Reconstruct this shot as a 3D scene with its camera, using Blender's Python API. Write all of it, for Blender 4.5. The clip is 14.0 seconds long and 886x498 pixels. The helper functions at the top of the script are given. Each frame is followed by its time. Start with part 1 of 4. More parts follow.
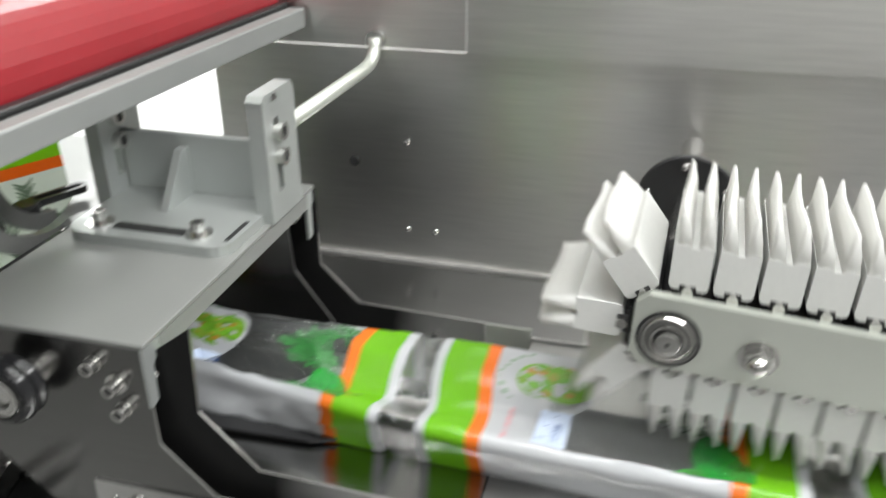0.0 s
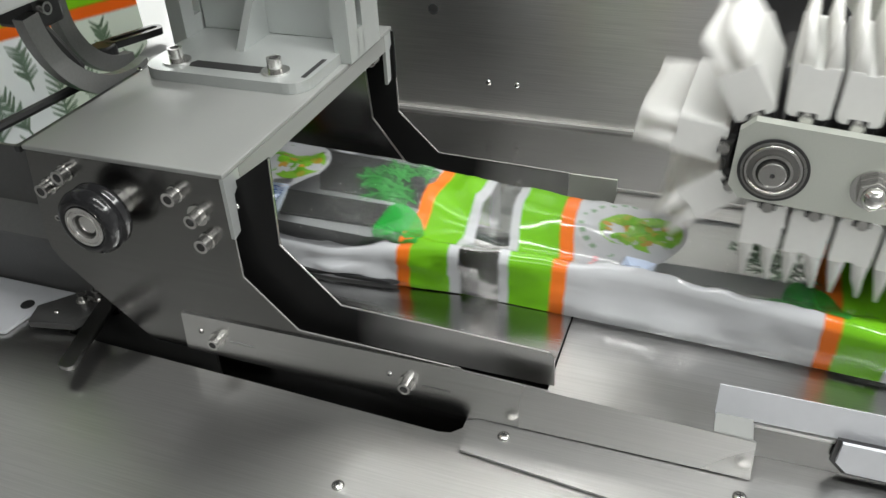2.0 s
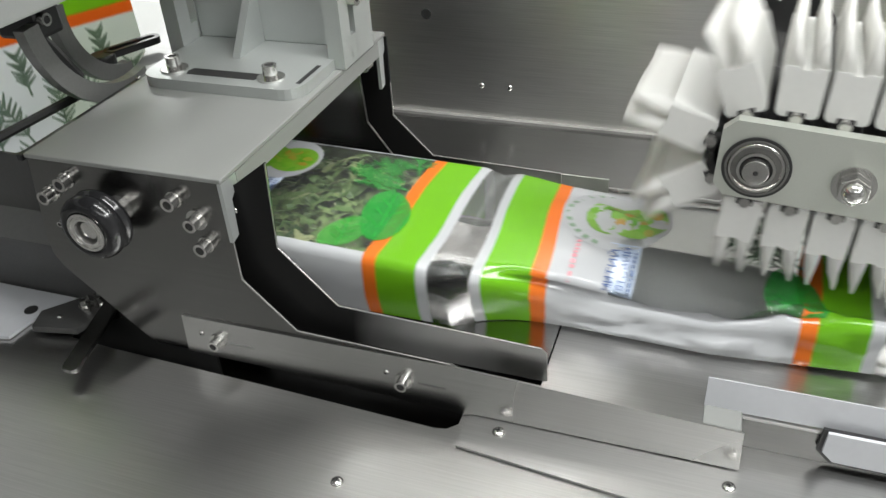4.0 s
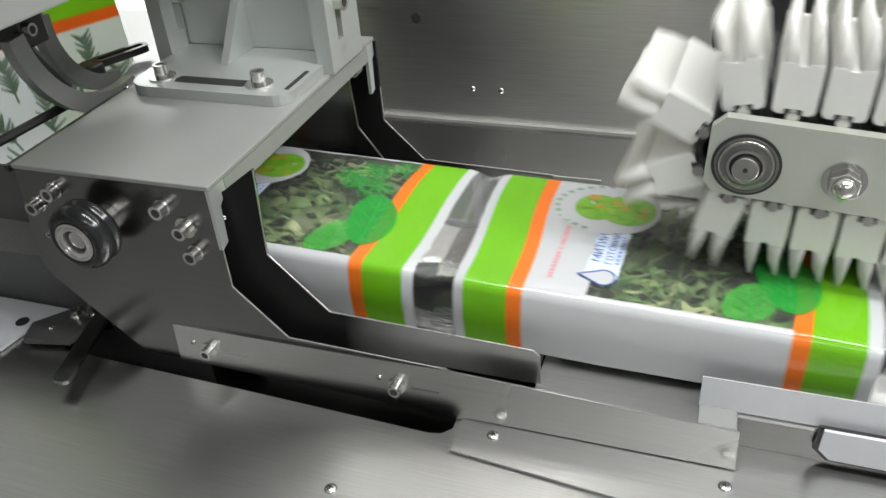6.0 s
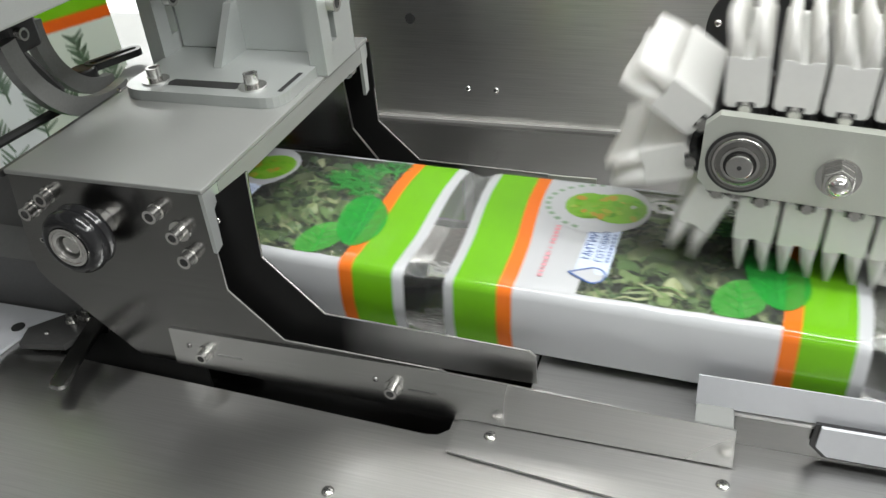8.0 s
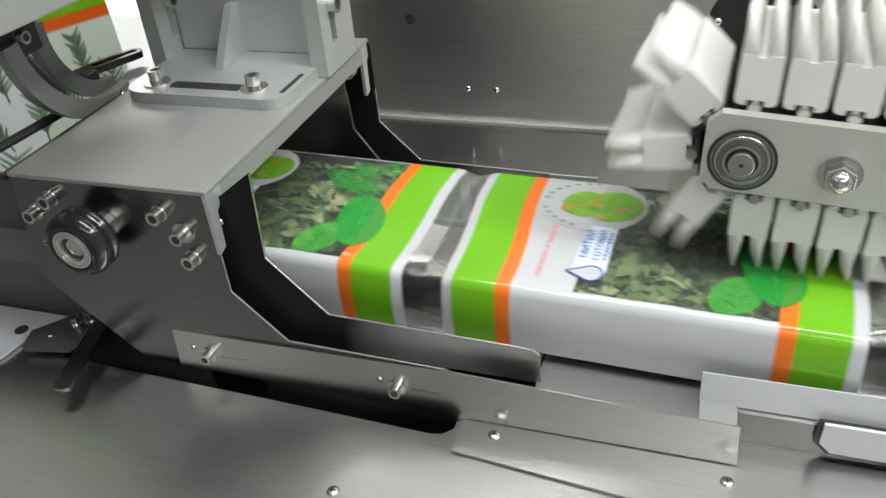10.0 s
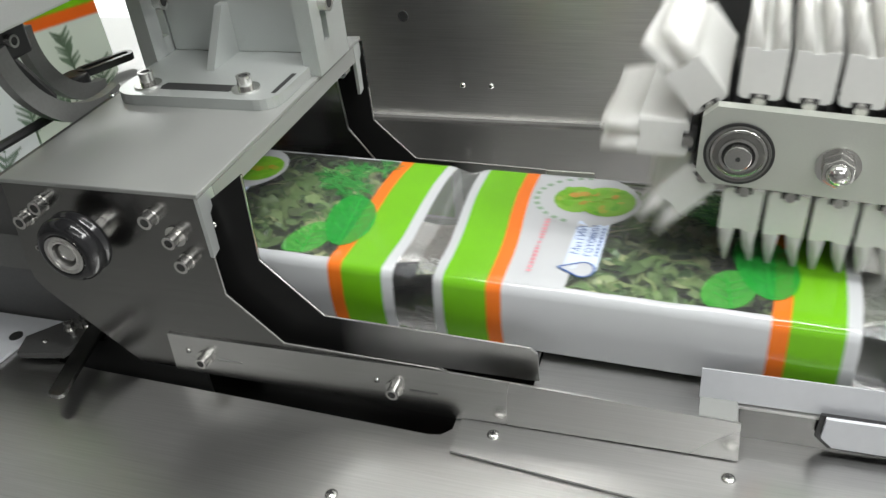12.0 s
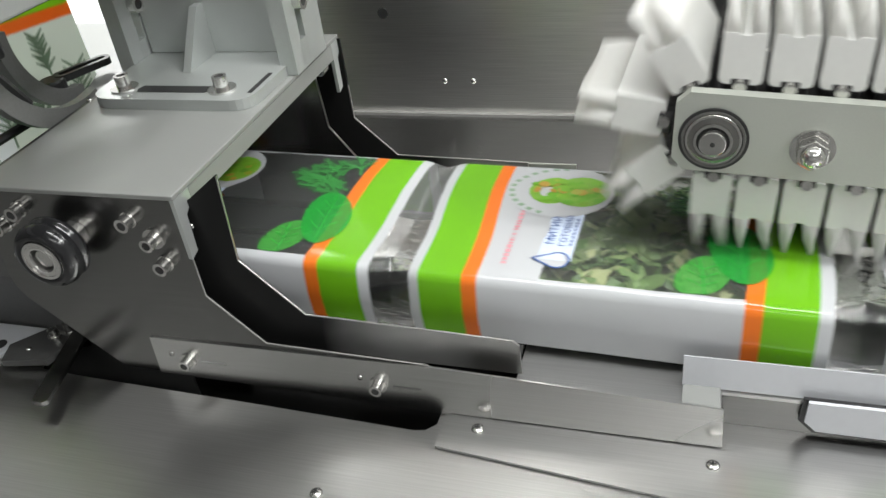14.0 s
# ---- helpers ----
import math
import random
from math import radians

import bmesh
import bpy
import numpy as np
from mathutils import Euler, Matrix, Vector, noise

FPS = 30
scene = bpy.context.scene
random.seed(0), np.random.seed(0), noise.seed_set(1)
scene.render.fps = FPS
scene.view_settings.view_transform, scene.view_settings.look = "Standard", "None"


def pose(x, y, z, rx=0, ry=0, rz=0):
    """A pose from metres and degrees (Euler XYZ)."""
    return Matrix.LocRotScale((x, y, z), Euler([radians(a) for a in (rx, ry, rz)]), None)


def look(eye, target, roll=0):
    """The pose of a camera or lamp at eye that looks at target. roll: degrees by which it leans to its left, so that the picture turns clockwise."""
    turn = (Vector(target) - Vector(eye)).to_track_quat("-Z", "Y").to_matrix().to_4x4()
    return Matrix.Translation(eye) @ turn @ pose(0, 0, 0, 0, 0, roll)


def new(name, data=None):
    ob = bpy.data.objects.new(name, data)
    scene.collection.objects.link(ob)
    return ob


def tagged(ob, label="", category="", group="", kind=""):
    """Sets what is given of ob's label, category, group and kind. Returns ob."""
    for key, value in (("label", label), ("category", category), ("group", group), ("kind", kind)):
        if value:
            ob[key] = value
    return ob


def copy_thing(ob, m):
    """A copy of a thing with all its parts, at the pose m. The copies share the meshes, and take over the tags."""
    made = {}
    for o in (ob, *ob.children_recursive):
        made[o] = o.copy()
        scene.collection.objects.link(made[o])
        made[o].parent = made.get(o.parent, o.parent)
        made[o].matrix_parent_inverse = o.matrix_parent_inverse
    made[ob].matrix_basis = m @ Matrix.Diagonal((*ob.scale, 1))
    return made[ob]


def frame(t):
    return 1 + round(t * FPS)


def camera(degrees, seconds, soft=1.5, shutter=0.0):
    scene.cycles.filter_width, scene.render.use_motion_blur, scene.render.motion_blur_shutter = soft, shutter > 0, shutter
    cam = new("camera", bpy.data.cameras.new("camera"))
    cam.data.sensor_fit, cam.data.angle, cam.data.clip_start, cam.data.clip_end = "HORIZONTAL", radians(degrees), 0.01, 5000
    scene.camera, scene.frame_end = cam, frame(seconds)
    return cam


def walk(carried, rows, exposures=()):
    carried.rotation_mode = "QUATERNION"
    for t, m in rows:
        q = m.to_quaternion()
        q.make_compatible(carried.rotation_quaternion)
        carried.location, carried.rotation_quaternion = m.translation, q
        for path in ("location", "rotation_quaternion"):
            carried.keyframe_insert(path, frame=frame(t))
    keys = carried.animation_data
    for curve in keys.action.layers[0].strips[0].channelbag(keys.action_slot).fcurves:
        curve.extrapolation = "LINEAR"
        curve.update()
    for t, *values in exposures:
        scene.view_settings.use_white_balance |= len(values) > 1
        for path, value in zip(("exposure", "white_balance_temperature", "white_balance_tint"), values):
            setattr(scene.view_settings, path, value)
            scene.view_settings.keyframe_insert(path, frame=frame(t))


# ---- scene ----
cam = camera(56.1, 14.0, soft=1.5, shutter=0.6)

PATH = [
    (0, (0.256, -0.321, 0.389), (-0.21, 1.4, -0.516), -0.2),
    (0.2, (0.256, -0.321, 0.372), (-0.272, 1.36, -0.575), -0.9),
    (0.5, (0.253, -0.32, 0.35), (-0.292, 1.286, -0.71), -0.5),
    (0.7, (0.251, -0.318, 0.349), (-0.307, 1.262, -0.744), -0.9),
    (1, (0.248, -0.32, 0.352), (-0.323, 1.241, -0.76), -1.5),
    (1.5, (0.249, -0.324, 0.352), (-0.344, 1.221, -0.771), -2.3),
    (2, (0.249, -0.322, 0.352), (-0.347, 1.217, -0.777), -2.8),
    (2.5, (0.255, -0.323, 0.353), (-0.343, 1.217, -0.775), -3.0),
    (3, (0.257, -0.326, 0.354), (-0.339, 1.217, -0.77), -3.4),
    (3.5, (0.256, -0.33, 0.357), (-0.342, 1.212, -0.768), -3.5),
    (6, (0.26, -0.327, 0.354), (-0.338, 1.224, -0.759), -4.6),
    (6.5, (0.261, -0.326, 0.353), (-0.338, 1.225, -0.758), -4.8),
    (7, (0.261, -0.325, 0.351), (-0.336, 1.226, -0.762), -5.0),
    (7.5, (0.26, -0.325, 0.351), (-0.337, 1.226, -0.762), -5.2),
    (8, (0.262, -0.325, 0.354), (-0.334, 1.225, -0.76), -5.2),
    (10.5, (0.26, -0.327, 0.355), (-0.332, 1.225, -0.759), -5.7),
    (11, (0.262, -0.326, 0.356), (-0.329, 1.225, -0.76), -5.9),
    (11.5, (0.261, -0.324, 0.354), (-0.333, 1.223, -0.766), -6.3),
    (12, (0.261, -0.322, 0.353), (-0.331, 1.225, -0.767), -6.5),
    (12.5, (0.266, -0.321, 0.352), (-0.325, 1.225, -0.772), -6.8),
    (13, (0.269, -0.321, 0.353), (-0.324, 1.223, -0.772), -7.3),
    (13.5, (0.269, -0.32, 0.351), (-0.322, 1.225, -0.773), -7.7),
    (14, (0.271, -0.319, 0.349), (-0.317, 1.228, -0.774), -8.1),
]
# the camera opens up a little as it swings down, then settles
EXPOSURES = [(0.0, 0.10), (0.5, 0.30), (1.0, 0.20), (2.0, 0.08), (3.5, 0.07), (14.0, 0.05)]
walk(cam, [(t, look(eye, target, roll)) for t, eye, target, roll in PATH], EXPOSURES)


import functools


# ---- light: a bright factory hall, its ceiling lamps assumed and unseen ----
def daylight():
    w = bpy.data.worlds.new("hall_air")
    w.use_nodes = True
    bg = w.node_tree.nodes["Background"]
    bg.inputs[0].default_value = (0.95, 1.0, 0.98, 1)
    bg.inputs[1].default_value = 0.3
    scene.world = w


def overhead_lamp(x, y, sx, sy, watts):
    d = bpy.data.lights.new("overhead_light", "AREA")
    d.shape, d.size, d.size_y, d.energy = "RECTANGLE", sx, sy, watts
    d.color = (0.985, 1.0, 0.985)
    ob = new("overhead_light", d)
    ob.matrix_world = look((x, y, 1.72), (x, y, 0))
    return ob


daylight()
overhead_lamp(0.95, -0.05, 2.5, 0.16, 42)
overhead_lamp(0.2, 1.8, 2.4, 0.7, 66)
# fill lamps added to brighten the flat film, rail, table and outfeed
overhead_lamp(-1.9, 2.2, 0.5, 0.9, 54)
overhead_lamp(1.1, -1.7, 1.7, 0.3, 14)
overhead_lamp(-1.5, -1.2, 0.3, 1.4, 4)
overhead_lamp(1.8, -0.4, 0.3, 1.8, 46)
scene.view_settings.exposure = 0.0


# ---- materials ----
def mat(name):
    m = bpy.data.materials.new(name)
    m.use_nodes = True
    return m, m.node_tree.nodes, m.node_tree.links, m.node_tree.nodes["Principled BSDF"]


def plain(name, col, rough=0.5, metal=0.0, bump=0.0, scale=400.0, vary=0.12, coat=0.0):
    """A surface with fine relief and slight blotches at two scales."""
    m, n, l, b = mat(name)
    tc = n.new("ShaderNodeTexCoord")
    big, fine = n.new("ShaderNodeTexNoise"), n.new("ShaderNodeTexNoise")
    big.inputs["Scale"].default_value, fine.inputs["Scale"].default_value = 14.0, scale
    big.inputs["Detail"].default_value = 4.0
    l.new(tc.outputs["Object"], big.inputs["Vector"])
    l.new(tc.outputs["Object"], fine.inputs["Vector"])
    mixn = n.new("ShaderNodeMath")
    mixn.operation = "MULTIPLY_ADD"
    l.new(fine.outputs["Fac"], mixn.inputs[0])
    mixn.inputs[1].default_value = 0.4
    l.new(big.outputs["Fac"], mixn.inputs[2])
    ramp = n.new("ShaderNodeMapRange")
    ramp.inputs["From Min"].default_value, ramp.inputs["From Max"].default_value = 0.4, 1.0
    ramp.inputs["To Min"].default_value, ramp.inputs["To Max"].default_value = 1 - vary, 1 + vary
    l.new(mixn.outputs[0], ramp.inputs["Value"])
    mul = n.new("ShaderNodeVectorMath")
    mul.operation = "SCALE"
    mul.inputs[0].default_value = col
    l.new(ramp.outputs["Result"], mul.inputs["Scale"])
    l.new(mul.outputs["Vector"], b.inputs["Base Color"])
    b.inputs["Roughness"].default_value, b.inputs["Metallic"].default_value = rough, metal
    b.inputs["Coat Weight"].default_value = coat
    if bump:
        bp = n.new("ShaderNodeBump")
        bp.inputs["Strength"].default_value, bp.inputs["Distance"].default_value = bump, 0.0005
        l.new(fine.outputs["Fac"], bp.inputs["Height"])
        l.new(bp.outputs["Normal"], b.inputs["Normal"])
    return m


def steel(name, col, rough, along=(1, 60, 60), stain=0.12, grit=0.2, upright=False):
    """Brushed stainless steel: grain stretched along one axis, faint smears."""
    m, n, l, b = mat(name)
    tc, mp = n.new("ShaderNodeTexCoord"), n.new("ShaderNodeMapping")
    mp.inputs["Scale"].default_value = tuple(18.0 * a for a in along)
    l.new(tc.outputs["Object"], mp.inputs["Vector"])
    grain, smear = n.new("ShaderNodeTexNoise"), n.new("ShaderNodeTexNoise")
    grain.inputs["Scale"].default_value, grain.inputs["Detail"].default_value = 1.0, 3.0
    smear.inputs["Scale"].default_value, smear.inputs["Detail"].default_value = 7.0, 0.0
    l.new(mp.outputs["Vector"], grain.inputs["Vector"])
    l.new(tc.outputs["Object"], smear.inputs["Vector"])
    r = n.new("ShaderNodeMapRange")
    r.inputs["From Min"].default_value, r.inputs["From Max"].default_value = 0.1, 0.9
    r.inputs["To Min"].default_value, r.inputs["To Max"].default_value = rough - 0.02, rough + 0.035
    l.new(smear.outputs["Fac"], r.inputs["Value"])
    l.new(r.outputs["Result"], b.inputs["Roughness"])
    c = n.new("ShaderNodeMapRange")
    c.inputs["From Min"].default_value, c.inputs["From Max"].default_value = 0.25, 0.75
    c.inputs["To Min"].default_value, c.inputs["To Max"].default_value = 1 - stain, 1 + stain * 0.5
    l.new(grain.outputs["Fac"], c.inputs["Value"])
    mul = n.new("ShaderNodeVectorMath")
    mul.operation = "SCALE"
    mul.inputs[0].default_value = col
    l.new(c.outputs["Result"], mul.inputs["Scale"])
    l.new(mul.outputs["Vector"], b.inputs["Base Color"])
    b.inputs["Metallic"].default_value = 1.0
    b.inputs["Anisotropic"].default_value = 0.5
    if upright:
        # sheet brushed lengthwise: highlights are drawn out up and down
        b.inputs["Anisotropic"].default_value = 0.75
        tg = n.new("ShaderNodeTangent")
        tg.direction_type, tg.axis = "RADIAL", "X"
        l.new(tg.outputs[0], b.inputs["Tangent"])
    bp = n.new("ShaderNodeBump")
    bp.inputs["Strength"].default_value, bp.inputs["Distance"].default_value = grit, 0.0004
    l.new(grain.outputs["Fac"], bp.inputs["Height"])
    l.new(bp.outputs["Normal"], b.inputs["Normal"])
    return m


def clear_film(name, haze=0.06, crease=0.25, scale=45.0, rough=0.05):
    """Thin clear wrapping film: see-through, glossy at grazing angles, slightly hazy."""
    m, n, l, b = mat(name)
    out = n["Material Output"]
    tr, gl, df = n.new("ShaderNodeBsdfTransparent"), n.new("ShaderNodeBsdfGlossy"), n.new("ShaderNodeBsdfDiffuse")
    tr.inputs["Color"].default_value = (0.95, 0.96, 0.95, 1)
    gl.inputs["Roughness"].default_value = rough
    df.inputs["Color"].default_value = (0.8, 0.82, 0.8, 1)
    fr = n.new("ShaderNodeFresnel")
    fr.inputs["IOR"].default_value = 1.5
    noi, bp = n.new("ShaderNodeTexNoise"), n.new("ShaderNodeBump")
    noi.inputs["Scale"].default_value = scale
    bp.inputs["Strength"].default_value, bp.inputs["Distance"].default_value = crease, 0.002
    l.new(noi.outputs["Fac"], bp.inputs["Height"])
    l.new(bp.outputs["Normal"], gl.inputs["Normal"])
    a, c = n.new("ShaderNodeMixShader"), n.new("ShaderNodeMixShader")
    a.inputs[0].default_value = haze
    l.new(tr.outputs[0], a.inputs[1])
    l.new(df.outputs[0], a.inputs[2])
    l.new(fr.outputs[0], c.inputs[0])
    l.new(a.outputs[0], c.inputs[1])
    l.new(gl.outputs[0], c.inputs[2])
    l.new(c.outputs[0], out.inputs["Surface"])
    return m


def lit_film(name, col, share=0.7, rough=0.3):
    """Printed film that lets light through from behind."""
    m, n, l, b = mat(name)
    b.inputs["Base Color"].default_value, b.inputs["Roughness"].default_value = (*col, 1), rough
    t, mx = n.new("ShaderNodeBsdfTranslucent"), n.new("ShaderNodeMixShader")
    t.inputs["Color"].default_value = (*col, 1)
    mx.inputs[0].default_value = share
    l.new(b.outputs[0], mx.inputs[1])
    l.new(t.outputs[0], mx.inputs[2])
    l.new(mx.outputs[0], n["Material Output"].inputs["Surface"])
    return m


def sheer(name, col, clear):
    """Ink on clear film: partly see-through."""
    m, n, l, b = mat(name)
    noi, ramp = n.new("ShaderNodeTexNoise"), n.new("ShaderNodeMapRange")
    noi.inputs["Scale"].default_value = 120.0
    ramp.inputs["To Min"].default_value, ramp.inputs["To Max"].default_value = clear - 0.12, clear + 0.12
    l.new(noi.outputs["Fac"], ramp.inputs["Value"])
    b.inputs["Base Color"].default_value, b.inputs["Roughness"].default_value = (*col, 1), 0.2
    t, mx = n.new("ShaderNodeBsdfTransparent"), n.new("ShaderNodeMixShader")
    l.new(ramp.outputs["Result"], mx.inputs[0])
    l.new(b.outputs[0], mx.inputs[1])
    l.new(t.outputs[0], mx.inputs[2])
    l.new(mx.outputs[0], n["Material Output"].inputs["Surface"])
    return m


def island(name, cols, rough=0.5):
    """Loose pieces whose colour differs from piece to piece."""
    m, n, l, b = mat(name)
    g, r = n.new("ShaderNodeNewGeometry"), n.new("ShaderNodeValToRGB")
    r.color_ramp.elements[0].color, r.color_ramp.elements[1].color = (*cols[0], 1), (*cols[-1], 1)
    for i, c in enumerate(cols[1:-1]):
        e = r.color_ramp.elements.new((i + 1) / (len(cols) - 1))
        e.color = (*c, 1)
    l.new(g.outputs["Random Per Island"], r.inputs[0])
    l.new(r.outputs[0], b.inputs["Base Color"])
    b.inputs["Roughness"].default_value = rough
    return m


STEEL = steel("brushed_steel_sheet", (0.56, 0.555, 0.545), 0.29, (1, 60, 60), 0.11, 0.14)
STEEL_SLIDE = steel("polished_slide_sheet", (0.42, 0.415, 0.41), 0.18)
STEEL_RAIL = steel("steel_rail_sheet", (0.55, 0.545, 0.535), 0.26, (1, 60, 60), 0.08, 0.05)
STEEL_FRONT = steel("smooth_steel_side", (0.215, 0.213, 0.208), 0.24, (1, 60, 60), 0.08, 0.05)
STEEL_TOP = plain("matt_grey_hood", (0.275, 0.28, 0.27), 0.5, 0.35, 0.12, 1500, 0.04)
STEEL_WALL = steel("brushed_steel_back", (0.83, 0.82, 0.80), 0.29, (1, 60, 80), 0.15, 0.4, True)
STEEL_TUNNEL = steel("dull_tunnel_sheet", (0.34, 0.336, 0.33), 0.22)
STEEL_DARK = steel("mirror_steel_guide", (0.42, 0.415, 0.41), 0.15)
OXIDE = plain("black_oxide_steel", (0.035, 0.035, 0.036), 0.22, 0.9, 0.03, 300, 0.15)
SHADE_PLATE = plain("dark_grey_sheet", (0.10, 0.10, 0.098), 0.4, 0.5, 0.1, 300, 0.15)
BLACKED = plain("blackened_guide", (0.02, 0.02, 0.021), 0.35, 0.0, 0.05, 300, 0.2)
def ramped_guide(name):
    """Black plate whose colour ramps to bright steel, imitating the reflection along its tail."""
    m, n, l, b = mat(name)
    tc, sep, noi = n.new("ShaderNodeTexCoord"), n.new("ShaderNodeSeparateXYZ"), n.new("ShaderNodeTexNoise")
    noi.inputs["Scale"].default_value = 30.0
    l.new(tc.outputs["Object"], sep.inputs[0])
    l.new(tc.outputs["Object"], noi.inputs["Vector"])
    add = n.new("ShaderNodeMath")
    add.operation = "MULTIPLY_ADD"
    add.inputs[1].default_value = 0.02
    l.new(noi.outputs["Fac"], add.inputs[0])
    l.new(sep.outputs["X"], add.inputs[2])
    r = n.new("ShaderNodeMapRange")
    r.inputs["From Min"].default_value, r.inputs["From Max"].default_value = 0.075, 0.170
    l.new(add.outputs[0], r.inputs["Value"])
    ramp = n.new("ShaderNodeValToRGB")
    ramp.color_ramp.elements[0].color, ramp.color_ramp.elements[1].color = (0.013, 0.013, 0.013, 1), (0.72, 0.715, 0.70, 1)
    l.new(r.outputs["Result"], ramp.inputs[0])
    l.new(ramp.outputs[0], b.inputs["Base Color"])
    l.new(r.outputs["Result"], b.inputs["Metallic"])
    b.inputs["Roughness"].default_value = 0.28
    b.inputs["Specular IOR Level"].default_value = 0.1
    return m


GUIDE = ramped_guide("black_guide_sheen")
ALU = plain("cast_aluminium", (0.50, 0.52, 0.51), 0.5, 0.7, 0.08, 900, 0.06)
ALU_FACE = plain("anodised_aluminium", (0.55, 0.57, 0.52), 0.45, 0.7, 0.05, 900, 0.05)
ALU_DULL = plain("dull_aluminium_profile", (0.36, 0.37, 0.365), 0.5, 0.6, 0.08, 900, 0.06)
CHROME = plain("bright_screw_steel", (0.64, 0.63, 0.61), 0.14, 0.95, 0.08, 900, 0.1)
# near-black for flat caps drawn as the shade inside sockets, slots and bores
DARK_HOLE = plain("socket_shadow", (0.02, 0.02, 0.02), 0.6)
RUBBER = plain("black_rubber", (0.014, 0.014, 0.015), 0.16, 0.0, 0.05, 500, 0.2)
BEARING = plain("bearing_steel", (0.54, 0.53, 0.51), 0.25, 0.6, 0.05, 500, 0.1)
SEAL = plain("bearing_seal", (0.16, 0.158, 0.15), 0.35, 0.4, 0.05, 500, 0.1)
ARC = plain("grey_cast_arm", (0.25, 0.25, 0.245), 0.4, 0.5, 0.2, 500, 0.15)
BLACK = plain("black_plastic", (0.02, 0.02, 0.021), 0.4, 0.0, 0.1, 500, 0.2)
WHITE_PL = plain("white_nylon", (0.72, 0.72, 0.70), 0.45, 0.0, 0.1, 300, 0.05)
BRISTLE = lit_film("soft_white_fin", (0.86, 0.855, 0.835), 0.42, 0.6)
WHITE_PAINT = plain("white_paint", (0.80, 0.80, 0.79), 0.5, 0.0, 0.1, 200, 0.05)
DIM_WALL = plain("dim_wall_tone", (0.30, 0.30, 0.295), 0.6, 0.0, 0.1, 200, 0.08)
DARK_WALL = plain("dark_wall_tone", (0.10, 0.10, 0.10), 0.6, 0.0, 0.1, 200, 0.08)
WHITE_BENT = plain("white_coated_sheet", (0.56, 0.57, 0.60), 0.35, 0.0, 0.05, 200, 0.05)
RED = plain("red_lacquer", (0.28, 0.012, 0.019), 0.38, 0.0, 0.05, 200, 0.08, 0.15)
FLOORGREY = plain("hall_floor_paint", (0.30, 0.31, 0.31), 0.5, 0.0, 0.1, 60, 0.1)
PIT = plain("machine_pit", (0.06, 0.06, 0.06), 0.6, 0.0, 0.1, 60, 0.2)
F_GREEN = plain("film_green_print", (0.14, 0.40, 0.012), 0.13, 0.0, 0.03, 60, 0.05)
F_ORANGE = plain("film_orange_print", (0.72, 0.16, 0.018), 0.13, 0.0, 0.03, 60, 0.05)
F_WHITE = lit_film("film_white_print", (0.58, 0.59, 0.61), 0.22, 0.14)
F_CLEAR = clear_film("film_clear", 0.012, 0.35, 40.0)
# milkier film, for the rear of each gap and behind the window
F_MILKY = clear_film("film_overlap", 0.12, 0.06, 40.0, 0.22)
F_WINDOW = clear_film("film_window", 0.045)
F_SLACK = clear_film("film_slack_window", 0.04, 0.8, 38.0)
W_WHITE = lit_film("web_white", (0.86, 0.88, 0.88))
W_PALE = lit_film("web_pale", (0.80, 0.84, 0.78))
W_SAGE = lit_film("web_sage_print", (0.22, 0.38, 0.16))
W_TWIG = lit_film("web_twig_print", (0.24, 0.32, 0.24))
W_GREEN = lit_film("web_green", (0.42, 0.70, 0.07))
W_ORANGE = lit_film("web_orange", (0.88, 0.34, 0.08))
P_LEAF = sheer("print_leaf", (0.02, 0.30, 0.04), 0.22)
P_LEAF2 = sheer("print_leaf_light", (0.07, 0.38, 0.06), 0.38)
P_HERB = sheer("print_herb", (0.05, 0.26, 0.06), 0.30)
P_VEIN = plain("print_vein", (0.03, 0.29, 0.045), 0.3)
P_BED = plain("leaf_bed", (0.10, 0.14, 0.05), 0.5, 0.0, 0.4, 60, 0.5)
P_BLUE = plain("print_blue", (0.03, 0.09, 0.30), 0.3)
P_PALE = plain("print_pale_blue", (0.60, 0.68, 0.84), 0.3)
P_PINK = plain("print_pink", (0.70, 0.30, 0.34), 0.3)
P_SAGE = plain("print_sage", (0.22, 0.32, 0.22), 0.3)
SALAD = island("shredded_salad", [(0.15, 0.28, 0.08), (0.30, 0.42, 0.16), (0.05, 0.13, 0.03), (0.58, 0.62, 0.32), (0.03, 0.08, 0.018),
                                  (0.20, 0.35, 0.10), (0.40, 0.48, 0.21), (0.08, 0.19, 0.045), (0.25, 0.39, 0.13), (0.04, 0.10, 0.025)], 0.4)
BOWL = island("printed_bowl", [(0.09, 0.34, 0.015), (0.20, 0.44, 0.03), (0.13, 0.38, 0.02), (0.46, 0.24, 0.04), (0.24, 0.46, 0.05), (0.10, 0.30, 0.02)], 0.3)


# ---- building helpers ----
def finish(bm, name, material, bevel=0.0, smooth=False):
    me = bpy.data.meshes.new(name)
    if bevel:
        es = [e for e in bm.edges if len(e.link_faces) == 2 and e.calc_face_angle(0) > 0.6]
        bmesh.ops.bevel(bm, geom=es, offset=bevel, segments=2, profile=0.5, affect="EDGES", clamp_overlap=True)
    bmesh.ops.recalc_face_normals(bm, faces=bm.faces)
    bm.to_mesh(me)
    bm.free()
    for f in me.polygons:
        f.use_smooth = smooth
    for m in (material if isinstance(material, (list, tuple)) else [material]):
        me.materials.append(m)
    return me


